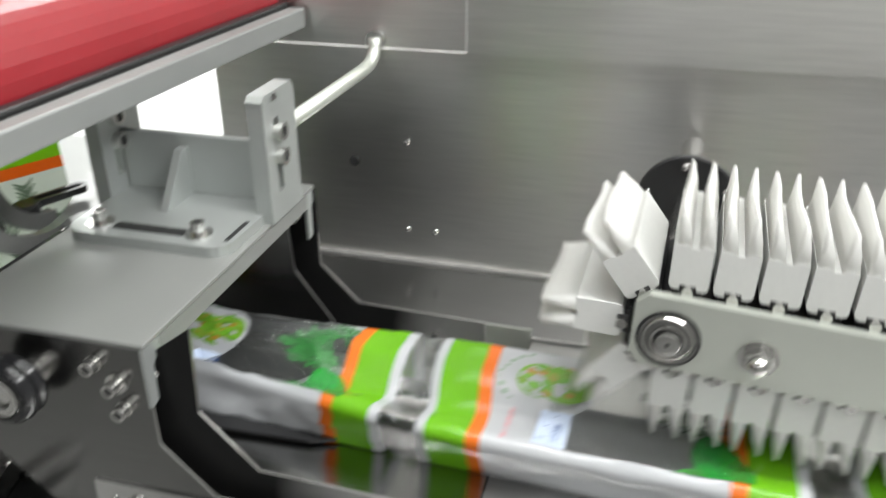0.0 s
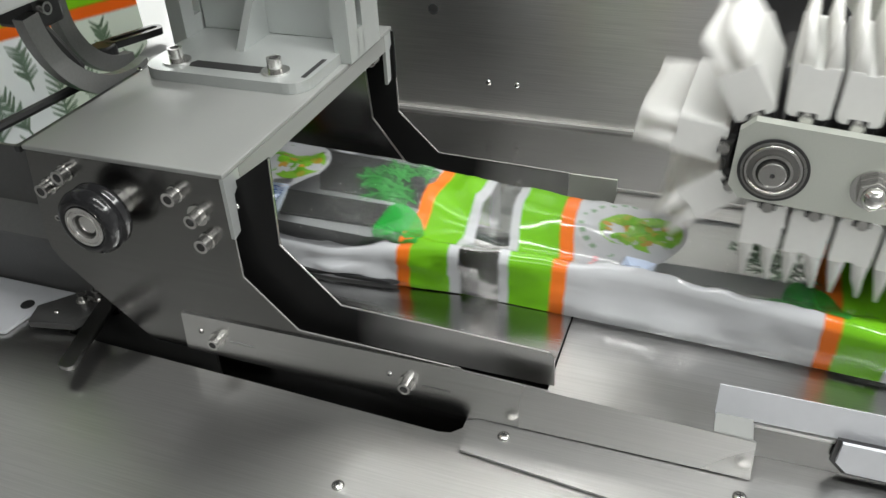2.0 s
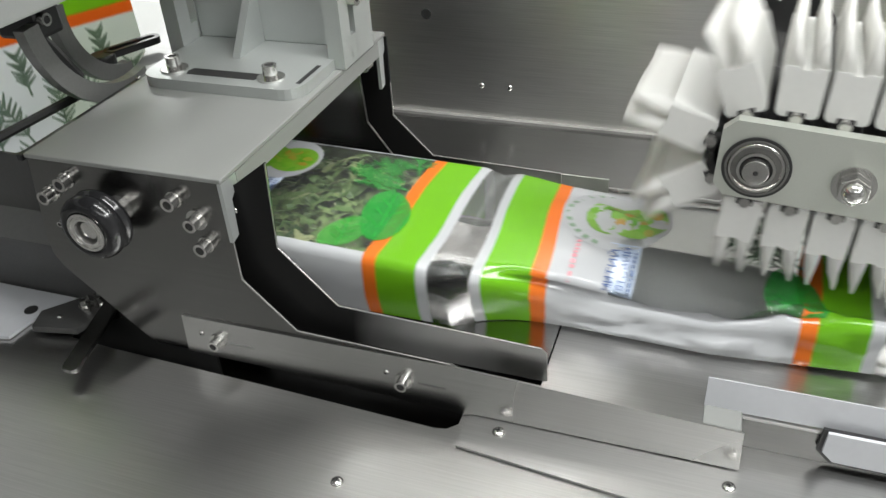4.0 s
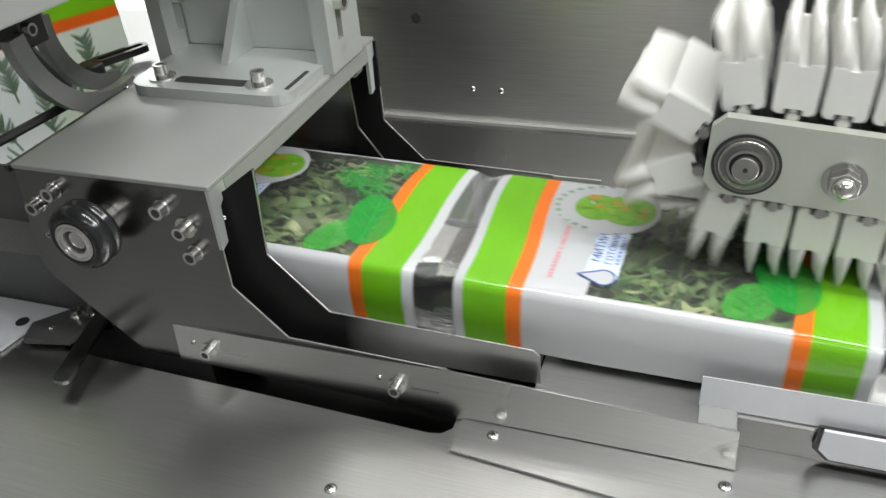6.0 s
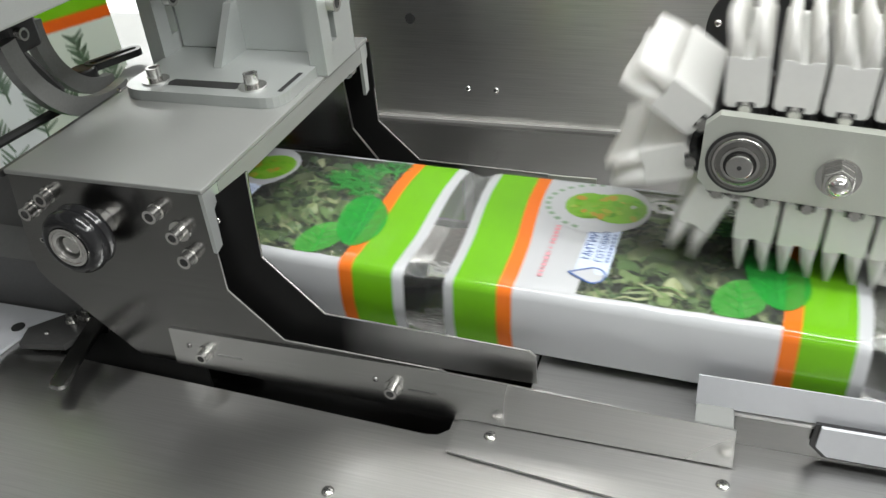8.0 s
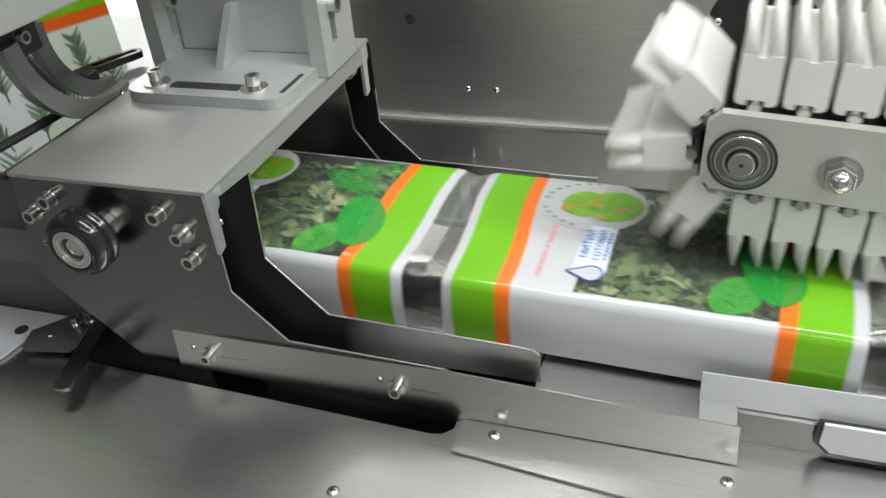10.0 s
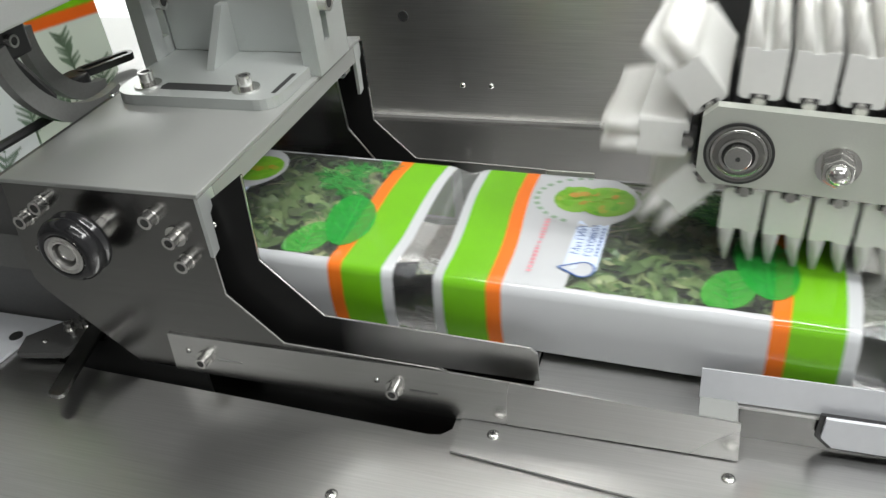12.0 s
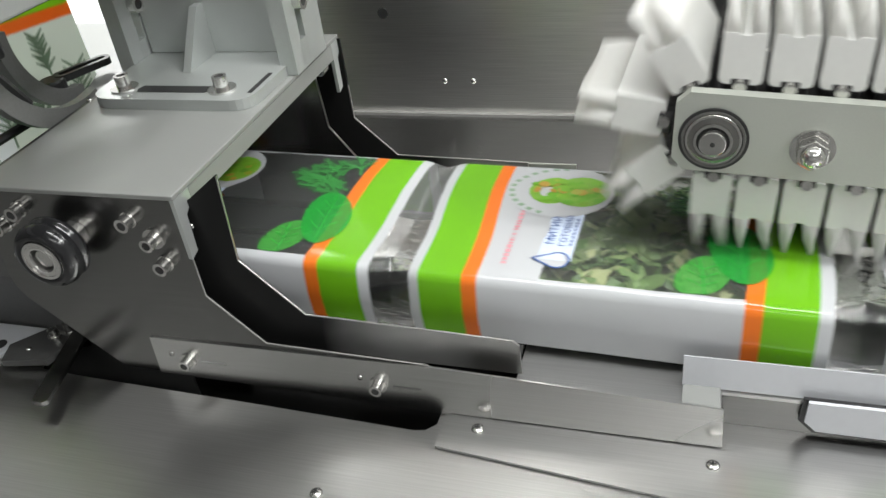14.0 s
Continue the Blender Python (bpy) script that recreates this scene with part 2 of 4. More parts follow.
def part(name, bm, material, parent, label="", bevel=0.0, smooth=False):
    ob = new(name, finish(bm, name, material, bevel, smooth))
    ob.parent = parent
    if label:
        ob["label"] = label
    return ob


def thing(name, at=(0, 0, 0), **tags):
    ob = new(name)
    ob.empty_display_size = 0.02
    ob.location = at
    return tagged(ob, **tags)


def box(bm, x0, x1, y0, y1, z0, z1):
    m = Matrix.Translation(((x0 + x1) / 2, (y0 + y1) / 2, (z0 + z1) / 2)) @ Matrix.Diagonal((x1 - x0, y1 - y0, z1 - z0, 1))
    bmesh.ops.create_cube(bm, size=1, matrix=m)
    return bm


def boxed(*a):
    return box(bmesh.new(), *a)


def prism(bm, pts, axis, lo, hi):
    """A flat outline pulled along an axis: pts are (x, z) for y, (y, z) for x, (x, y) for z."""
    def at(p, d):
        return {"y": (p[0], d, p[1]), "x": (d, p[0], p[1]), "z": (p[0], p[1], d)}[axis]
    a = [bm.verts.new(at(p, lo)) for p in pts]
    b = [bm.verts.new(at(p, hi)) for p in pts]
    bm.faces.new(a)
    bm.faces.new(b[::-1])
    for i in range(len(pts)):
        j = (i + 1) % len(pts)
        bm.faces.new((a[i], b[i], b[j], a[j]))
    return bm


def prismed(pts, axis, lo, hi):
    return prism(bmesh.new(), pts, axis, lo, hi)


TURN = {"x": Matrix.Rotation(radians(90), 4, "Y"), "y": Matrix.Rotation(radians(90), 4, "X"), "z": Matrix.Identity(4)}


def cyl(bm, c, axis, r, h, seg=24, r2=None):
    bmesh.ops.create_cone(bm, cap_ends=True, segments=seg, radius1=r, radius2=r if r2 is None else r2, depth=h,
                          matrix=Matrix.Translation(c) @ TURN[axis])
    return bm


def cyled(*a, **k):
    return cyl(bmesh.new(), *a, **k)


def ring(bm, c, axis, r_in, r_out, h, seg=32):
    prof = [(r_in, -h / 2), (r_out, -h / 2), (r_out, h / 2), (r_in, h / 2)]
    rows = []
    m = Matrix.Translation(c) @ TURN[axis]
    for i in range(seg):
        a = 2 * math.pi * i / seg
        rows.append([bm.verts.new(m @ Vector((r * math.cos(a), r * math.sin(a), z))) for r, z in prof])
    for i in range(seg):
        p, q = rows[i], rows[(i + 1) % seg]
        for k in range(4):
            bm.faces.new((p[k], p[(k + 1) % 4], q[(k + 1) % 4], q[k]))
    return bm


def ringed(*a, **k):
    return ring(bmesh.new(), *a, **k)


def lathe(c, prof, seg=44):
    """A closed profile of (radius, y) turned round the y axis through c."""
    bm = bmesh.new()
    rows = []
    for i in range(seg):
        a = 2 * math.pi * i / seg
        rows.append([bm.verts.new(Vector(c) + Vector((r * math.cos(a), y, r * math.sin(a)))) for r, y in prof])
    for i in range(seg):
        p, q = rows[i], rows[(i + 1) % seg]
        for k in range(len(prof)):
            j = (k + 1) % len(prof)
            bm.faces.new((p[k], p[j], q[j], q[k]))
    return bm


def tube(bm, pts, r, seg=10):
    """A round bar through the given points."""
    pts = [Vector(p) for p in pts]
    rows = []
    for i, p in enumerate(pts):
        d = (pts[min(i + 1, len(pts) - 1)] - pts[max(i - 1, 0)]).normalized()
        q = d.to_track_quat("Z", "Y").to_matrix()
        rows.append([bm.verts.new(p + q @ Vector((r * math.cos(2 * math.pi * k / seg), r * math.sin(2 * math.pi * k / seg), 0))) for k in range(seg)])
    for a, b in zip(rows, rows[1:]):
        for k in range(seg):
            bm.faces.new((a[k], a[(k + 1) % seg], b[(k + 1) % seg], b[k]))
    bm.faces.new(rows[0][::-1])
    bm.faces.new(rows[-1])
    return bm


def cap_screw(parent, c, axis, out, r=0.005, h=0.006, washer=0.0, name="cap_screw"):
    """A socket head cap screw that stands out of a face by h along +-axis."""
    d = Vector({"x": (1, 0, 0), "y": (0, 1, 0), "z": (0, 0, 1)}[axis]) * out
    c = Vector(c)
    bm = ringed(c + d * h / 2, axis, r * 0.62, r, h, 20)
    cyl(bm, c + d * h * 0.2, axis, r * 0.64, h * 0.4, 12)
    if washer:
        ring(bm, c + d * 0.0006, axis, r * 0.6, washer, 0.0012, 20)
    s = part(name, bm, CHROME, parent, "bright steel socket head screw")
    part("socket", cyled(c + d * (h * 0.90), axis, r * 0.63, 0.0003, 6), DARK_HOLE, s)
    return s


def round_screw(parent, c, axis, out, r=0.004, h=0.0025):
    d = Vector({"x": (1, 0, 0), "y": (0, 1, 0), "z": (0, 0, 1)}[axis]) * out
    bm = bmesh.new()
    bmesh.ops.create_uvsphere(bm, u_segments=14, v_segments=8, radius=1,
                              matrix=Matrix.Translation(c) @ TURN[axis] @ Matrix.Diagonal((r, r, h, 1)))
    s = part("round_screw", bm, CHROME, parent, "small bright round-head screw", smooth=True)
    a, b = bmesh.new(), h * 0.25
    for w, q in ((r * 0.9, r * 0.2), (r * 0.2, r * 0.9)):
        m = Matrix.Translation(Vector(c) + d * h * 0.95) @ TURN[axis] @ Matrix.Diagonal((w, q, b, 1))
        bmesh.ops.create_cube(a, size=1, matrix=m)
    part("cross_slot", a, DARK_HOLE, s)
    return s


# ---- the hall ----
def hall():
    f = tagged(new("floor", finish(boxed(-3, 3.5, -3, 3, -1.0, -0.9), "floor", FLOORGREY)), "grey painted hall floor", "floor", kind="structure")
    tagged(new("ceiling", finish(boxed(-3, 3.5, -3, 3, 1.8, 1.9), "ceiling", WHITE_PAINT)), "white hall ceiling", "ceiling", kind="structure")
    # all but the north wall are unseen, toned down to dim the steel's reflections
    for nm, b in (("wall_north", (-3, 3.5, 3, 3.1)), ("wall_south", (-3, 3.5, -3.1, -3)), ("wall_east", (3.5, 3.6, -3, 3)), ("wall_west", (-3.1, -3, -3, 3))):
        tagged(new(nm, finish(boxed(*b, -0.9, 1.8), nm, WHITE_PAINT if nm == "wall_north" else DARK_WALL if nm == "wall_west" else DIM_WALL)), "plain painted hall wall", "wall", kind="structure")


# ---- machine table and back panels ----
def table():
    t = thing("machine_table", (0, 0, 0), label="brushed stainless steel machine table with a long slot", category="machine table")
    bm = bmesh.new()
    pts = [(-0.166, 0.0295), (-0.146, -0.0065), (-0.11, -0.0085), (0.02, -0.0122), (0.122, -0.0158), (0.129, -0.0145), (0.1345, -0.009), (0.1345, 0.02), (0.9, 0.02), (0.9, -0.75), (-0.75, -0.75), (-0.75, 0.0295)]
    part("front_sheet", prism(bm, pts, "z", -0.002, 0.0), STEEL, t, bevel=0.0)
    part("rear_sheet", boxed(-0.162, 0.9, 0.236, 0.385, -0.002, 0.0), STEEL_SLIDE, t)
    part("cover_strip", prismed([(0.138, -0.004), (0.1385, -0.0265), (0.225, -0.0345), (0.42, -0.052), (0.9, -0.09), (0.9, 0.05), (0.138, 0.02)], "z", 0.0004, 0.002), STEEL, t)
    part("apron", boxed(-0.75, 0.9, -0.752, -0.74, -0.85, -0.002), STEEL, t)
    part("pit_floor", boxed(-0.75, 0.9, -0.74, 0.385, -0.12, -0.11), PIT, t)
    for x in (-0.7, 0.85):
        for y in (-0.7, 0.34):
            part("leg", boxed(x - 0.03, x + 0.03, y - 0.03, y + 0.03, -0.9, -0.12), STEEL, t)
    for p in ((0.084, -0.068, 0.0), (0.159, -0.0100, 0.002), (0.285, -0.0135, 0.002)):
        round_screw(t, p, "z", 1, 0.0038, 0.0017)
    return t


def back_panel():
    t = thing("back_panel", (0, 0.385, 0), label="brushed stainless steel back panel of the machine", category="machine panel")
    t.location = (0, 0, 0)
    part("lower_sheet", boxed(-0.162, 0.9, 0.386, 0.392, -0.11, 0.212), STEEL_WALL, t)
    part("upper_sheet", boxed(0.088, 0.9, 0.380, 0.386, 0.2135, 0.75), STEEL_WALL, t)
    part("side_sheet", boxed(-0.162, 0.0865, 0.384, 0.390, 0.2135, 0.75), STEEL_WALL, t)
    # paler steel here paints the highlight running along the fold
    part("fold", boxed(-0.162, 0.9, 0.381, 0.386, 0.0, 0.0030), BEARING, t)
    for x, z in ((0.029, 0.035), (0.057, 0.035), (0.03, 0.125)):
        round_screw(t, (x, 0.386, z), "y", -1, 0.003, 0.002)
    part("plug_hole", cyled((-0.023, 0.3855, 0.102), "y", 0.005, 0.001, 16), DARK_HOLE, t)
    return t


# ---- film channel: rail, floor sheets, white flap ----
def channel():
    r = thing("side_rail", (0.1, 0, 0), label="stainless side rail along the film channel", category="machine rail")
    r.location = (0, 0, 0)
    part("rail_plate", prismed([(-0.053, 0.006), (-0.051, 0.0355), (0.135, 0.0365), (0.2868, 0.0304), (0.2882, 0.0294), (0.2890, 0.0030), (0.14, 0.0026), (0.1365, 0.0008), (0.05, 0.0045)], "y", -0.0016, -0.0002), STEEL_RAIL, r, bevel=0.0004)
    for x, z in ((-0.028, 0.0195), (0.099, 0.0185)):
        cap_screw(r, (x, -0.0016, z), "y", -1, 0.0038, 0.0062, 0.0055)
        round_screw(r, (x - 0.011, -0.0016, z + 0.004), "y", -1, 0.0018, 0.0012)
        part("adjusting_slot", boxed(x + 0.009, x + 0.026, -0.0019, -0.0016, z - 0.0006, z + 0.0006), STEEL_DARK, r)
    f = thing("channel_floor", (0.1, 0.1, 0), label="stainless sliding floor under the film tube", category="machine floor plate")
    f.location = (0, 0, 0)
    part("infeed_sheet", boxed(-0.13, 0.178, 0.0118, 0.1735, 0.0265, 0.0285), STEEL_SLIDE, f)
    part("rear_strip", boxed(0.022, 0.178, 0.1738, 0.2306, -0.004, -0.002), STEEL_DARK, f)
    part("outfeed_sheet", prismed([(0.1785, -0.0001), (0.2872, -0.0001), (0.2872, 0.0172), (0.9, 0.0172), (0.9, 0.234), (0.1785, 0.234)], "z", 0.0225, 0.0245), STEEL, f)
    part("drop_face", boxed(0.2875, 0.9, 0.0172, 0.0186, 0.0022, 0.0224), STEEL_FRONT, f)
    part("support_beam", boxed(0.2, 0.9, 0.06, 0.16, -0.11, 0.0225), STEEL_DARK, f)
    part("support_beam", boxed(-0.12, 0.17, 0.06, 0.16, -0.11, 0.0265), STEEL_DARK, f)
    part("rear_edge", boxed(0.178, 0.9, 0.2345, 0.2365, -0.002, 0.027), STEEL, f)
    i = thing("product_slide", label="black tapered slide tongue inside the film tube", category="machine slide")
    part("tongue", prismed([(-0.129, 0.060), (0.060, 0.068), (0.110, 0.087), (0.090, 0.110), (-0.129, 0.118)], "z", 0.0306, 0.0330), BLACKED, i, bevel=0.0004)
    # black sheet standing in for the tunnel's dark interior behind the tongue
    part("dark_rear_sheet", prismed([(-0.129, 0.124), (0.022, 0.128), (0.038, 0.146), (0.030, 0.156), (-0.129, 0.158)], "z", 0.0306, 0.0330), BLACKED, i, bevel=0.0004)
    w = thing("white_side_guide", (0.3, 0.03, 0.025), label="bent white-coated sheet guiding the film", category="guide plate")
    w.location = (0, 0, 0)
    part("foot", boxed(0.2675, 0.2865, 0.0, 0.0195, 0.0246, 0.0262), STEEL_TOP, w)
    part("bent_plate", prismed([(0.0185, 0.0252), (0.0200, 0.0252), (0.0212, 0.0445), (0.0197, 0.0452)], "x", 0.267, 0.5), WHITE_BENT, w)
    g = thing("white_tab", (0.36, 0.012, 0.002), label="white rounded tab with a dark edge", category="tab")
    g.location = (0, 0, 0)
    part("tab_plate", prismed([(0.3290, 0.0285), (0.3282, 0.0150), (0.3342, 0.0090), (0.52, 0.0075), (0.52, 0.0285)], "y", 0.0120, 0.0140), WHITE_BENT, g)
    part("dark_edge", prismed([(0.3266, 0.0290), (0.3254, 0.0138), (0.3328, 0.0062), (0.40, 0.0048), (0.40, 0.0021), (0.52, 0.0021), (0.52, 0.0284)], "y", 0.0141, 0.0160), BLACK, g)


PLATE = [(-0.133, 0.137), (0.0, 0.137), (0.0, 0.072), (0.031, 0.0395), (0.128, 0.0365), (0.135, 0.033), (0.135, 0.005), (-0.08, 0.006), (-0.086, 0.011), (-0.135, 0.057), (-0.1405, 0.066), (-0.141, 0.076)]


def forming_box():
    b = thing("forming_box", (-0.06, 0.11, 0), label="stainless film forming box with chamfered side plates", category="forming box")
    b.location = (0, 0, 0)
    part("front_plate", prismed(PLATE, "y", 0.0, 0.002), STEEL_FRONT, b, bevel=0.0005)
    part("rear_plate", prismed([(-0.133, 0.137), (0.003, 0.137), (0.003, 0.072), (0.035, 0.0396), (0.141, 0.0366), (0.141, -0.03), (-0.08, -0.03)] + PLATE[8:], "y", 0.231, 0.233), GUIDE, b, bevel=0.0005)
    inner = [(-0.12, 0.1310), (0.0014, 0.1310), (0.0232, 0.1475), (0.0243, 0.1475), (0.0215, 0.092), (0.0555, 0.0560), (0.178, 0.0515), (0.1815, 0.0485), (0.182, 0.0287), (-0.12, 0.0287)]
    part("inner_guide", prismed(inner, "y", 0.010, 0.0116), GUIDE, b, "black coated guide plate with a reflection painted along its tail", bevel=0.0005)
    part("guide_edge", prismed([(0.0238, 0.1475), (0.0245, 0.1475), (0.0219, 0.0922), (0.0558, 0.0566), (0.178, 0.0520), (0.178, 0.0516), (0.0555, 0.0561), (0.0214, 0.0920)], "y", 0.0099, 0.0107), STEEL, b, "bright steel strip along the guide edge")
    part("inner_guide", prismed([(-0.12, 0.130), (-0.016, 0.130), (-0.0125, 0.072), (0.0185, 0.0287), (0.0185, -0.03), (-0.12, -0.03)], "y", 0.214, 0.2155), STEEL_TUNNEL, b, bevel=0.0005)
    part("guide_edge", prismed([(-0.0160, 0.130), (-0.0154, 0.130), (-0.0119, 0.0722), (0.0191, 0.0287), (0.0185, 0.0287), (-0.0125, 0.0720)], "y", 0.2139, 0.2156), STEEL, b)
    part("rear_tail", boxed(0.1415, 0.178, 0.2312, 0.2328, -0.03, 0.0362), ALU_FACE, b)
    # bright strips drawn for the highlight along the plate bevels
    part("edge_glint", prismed([(-0.0002, 0.100), (0.0003, 0.100), (0.0003, 0.0722), (0.0311, 0.0399), (0.128, 0.0369), (0.128, 0.0366), (0.0309, 0.0396), (-0.0002, 0.0719)], "y", -0.0002, 0.0006), BEARING, b, "bright strip drawn as the side plate's edge highlight")
    part("edge_glint", prismed([(0.0028, 0.100), (0.0035, 0.100), (0.0035, 0.0722), (0.0352, 0.0401), (0.141, 0.0371), (0.141, 0.0366), (0.0349, 0.0396), (0.0028, 0.0719)], "y", 0.2308, 0.2316), BEARING, b, "bright strip drawn as the side plate's edge highlight")
    hood = boxed(-0.134, 0.001, -0.001, 0.234, 0.1371, 0.140)
    part("hood_sheet", hood, STEEL_TOP, b, "matt brushed hood", bevel=0.0006)
    part("hood_lip", boxed(-0.0015, 0.001, 0.0145, 0.2195, 0.1255, 0.137), STEEL_TOP, b)
    for y0, y1 in ((-0.001, 0.0142), (0.2198, 0.234)):
        part("corner_flange", prismed([(y0, 0.137), (y1, 0.137), (y1, 0.130), (y0 + 0.0075, 0.124), (y0 + 0.0065, 0.101), (y0, 0.099)], "x", -0.0015, 0.001), ALU, b, "pale bare corner flange")
    part("left_wall", boxed(-0.132, -0.130, 0.003, 0.230, 0.085, 0.137), STEEL_DARK, b)
    cap_screw(b, (0.100, 0.2309, 0.0195), "y", -1, 0.003, 0.004)
    for x, z in ((-0.033, 0.123), (-0.0185, 0.0945), (-0.1075, 0.1255), (-0.1235, 0.114)):
        cap_screw(b, (x, 0.0, z), "y", -1, 0.0044, 0.0078, 0.0052)
    cap_screw(b, (-0.021, 0.0, 0.111), "y", -1, 0.0042, 0.0085, 0.0066, "hex_screw")
    cap_screw(b, (-0.1245, 0.0, 0.092), "y", -1, 0.002, 0.002)
    cap_screw(b, (-0.006, 0.214, 0.122), "y", -1, 0.0043, 0.008)
    round_screw(b, (-0.002, 0.010, 0.114), "y", -1, 0.0022, 0.0015)
    # guide roller on its stub shaft
    c = Vector((-0.0785, 0, 0.1090))
    part("roller_shaft", cyled(c + Vector((0, -0.012, 0)), "y", 0.0055, 0.024, 20), CHROME, b)
    tyre = [(0.0124, -0.0262), (0.0150, -0.0266), (0.0176, -0.0256), (0.0196, -0.0232), (0.0205, -0.0200), (0.0200, -0.0172), (0.0186, -0.0160),
            (0.0184, -0.0150), (0.0198, -0.0138), (0.0203, -0.0118), (0.0192, -0.0098), (0.0124, -0.0092)]
    ro = part("guide_roller", lathe(c, tyre), RUBBER, b, "black grooved rubber guide roller", smooth=True)
    part("roller_bearing", ringed(c + Vector((0, -0.0255, 0)), "y", 0.0108, 0.0124, 0.0024, 32), CHROME, ro)
    part("bearing_shield", ringed(c + Vector((0, -0.0250, 0)), "y", 0.0092, 0.0107, 0.0022, 32), BEARING, ro)
    part("bearing_bore", ringed(c + Vector((0, -0.0254, 0)), "y", 0.0078, 0.0091, 0.0024, 32), BEARING, ro)
    part("roller_hole", cyled(c + Vector((0, -0.0190, 0)), "y", 0.0079, 0.001, 24), DARK_HOLE, ro)
    part("bore_wall", ringed(c + Vector((0, -0.0215, 0)), "y", 0.0077, 0.0079, 0.0060, 32), SEAL, ro)
    part("shaft_collar", cyled((-0.0735, -0.004, 0.1115), "y", 0.0085, 0.008, 24), CHROME, b, bevel=0.0006)
    return b


def mounting_bracket():
    b = thing("mounting_bracket", (-0.06, 0.15, 0.14), label="cast aluminium bracket bolted on the hood", category="bracket")
    b.location = (0, 0, 0)
    base = [(-0.126, 0.116), (-0.1252, 0.1115), (-0.123, 0.1075), (-0.1195, 0.1045), (-0.115, 0.1022), (-0.109, 0.1012), (-0.018, 0.1012), (-0.0135, 0.1020), (-0.0095, 0.1040), (-0.0065, 0.1072), (-0.0045, 0.1112), (-0.0038, 0.116), (-0.0035, 0.1565), (-0.0085, 0.1568), (-0.0085, 0.215), (-0.1245, 0.215), (-0.1245, 0.1568), (-0.126, 0.1565)]
    part("base_plate", prismed(base, "z", 0.1402, 0.1475), ALU, b, bevel=0.0016)
    part("slot", prismed([(-0.093, 0.112), (-0.041, 0.112), (-0.039, 0.117), (-0.041, 0.122), (-0.093, 0.122), (-0.095, 0.117)], "z", 0.1476, 0.1478), DARK_HOLE, b)
    part("slot", prismed([(-0.0105, 0.113), (-0.0072, 0.113), (-0.0072, 0.144), (-0.0105, 0.144)], "z", 0.1476, 0.1478), DARK_HOLE, b)
    for x in (-0.106, -0.031):
        cap_screw(b, (x, 0.1175, 0.1476), "z", 1, 0.0049, 0.0095, 0.0095)
    part("rear_wall", boxed(-0.1245, -0.0085, 0.180, 0.186, 0.1476, 0.193), ALU, b, bevel=0.001)
    part("gusset", prismed([(0.144, 0.1477), (0.1798, 0.1477), (0.1798, 0.184), (0.172, 0.184)], "x", -0.0765, -0.0705), ALU, b, bevel=0.0006)
    for x0, x1, zt in ((-0.008, 0.004, 0.232), (-0.137, -0.125, 0.232)):
        bm = bmesh.new()
        y0, y1, s0, s1 = 0.157, 0.206, 0.171, 0.179
        # outline with rounded top, two long slots with round ends
        half = 0.004
        mid = (s0 + s1) / 2

        def arch(z):
            return [(mid + half * math.cos(radians(a)), z + half * math.sin(radians(a))) for a in range(0, 181, 30)]
        for lo, hi in ((0.1405, 0.160), (0.190, 0.200), (0.214, zt - 0.002)):
            if lo > 0.15:
                prism(bm, [(s0, lo + 0.002), (s1, lo + 0.002)] + arch(lo - 0.004), "x", x0, x1)
            box(bm, x0, x1, s0 - 0.0006, s1 + 0.0006, lo + (0.0015 if lo > 0.15 else 0.0), hi)
        for a, c in ((y0, s0), (s1, y1)):
            box(bm, x0, x1, a, c, 0.1405, zt - 0.006)
        prism(bm, [(y0, zt - 0.0065), (y1, zt - 0.0065), (y1, zt - 0.004), (y1 - 0.004, zt), (y0 + 0.004, zt), (y0, zt - 0.004)], "x", x0, x1)
        part("ear", bm, ALU, b, "upright slotted ear")
        for z in (0.186, 0.204):
            cap_screw(b, (x1, 0.175, z), "x", 1, 0.0062, 0.006)
    return b


def guide_rod():
    r = thing("guide_rod", (0.002, 0.206, 0.2), label="round bright rod between bracket and back panel", category="rod")
    r.location = (0, 0, 0)
    part("bar", tube(bmesh.new(), [(-0.002, 0.2065, 0.199), (0.004, 0.345, 0.2015), (0.0045, 0.362, 0.2030), (0.005, 0.371, 0.2075), (0.005, 0.3765, 0.2150), (0.005, 0.3775, 0.2230)], 0.0058, 18), ALU_FACE, r, smooth=True)
    part("end_collar", cyled((0.005, 0.3795, 0.221), "y", 0.0085, 0.008, 20), CHROME, r)


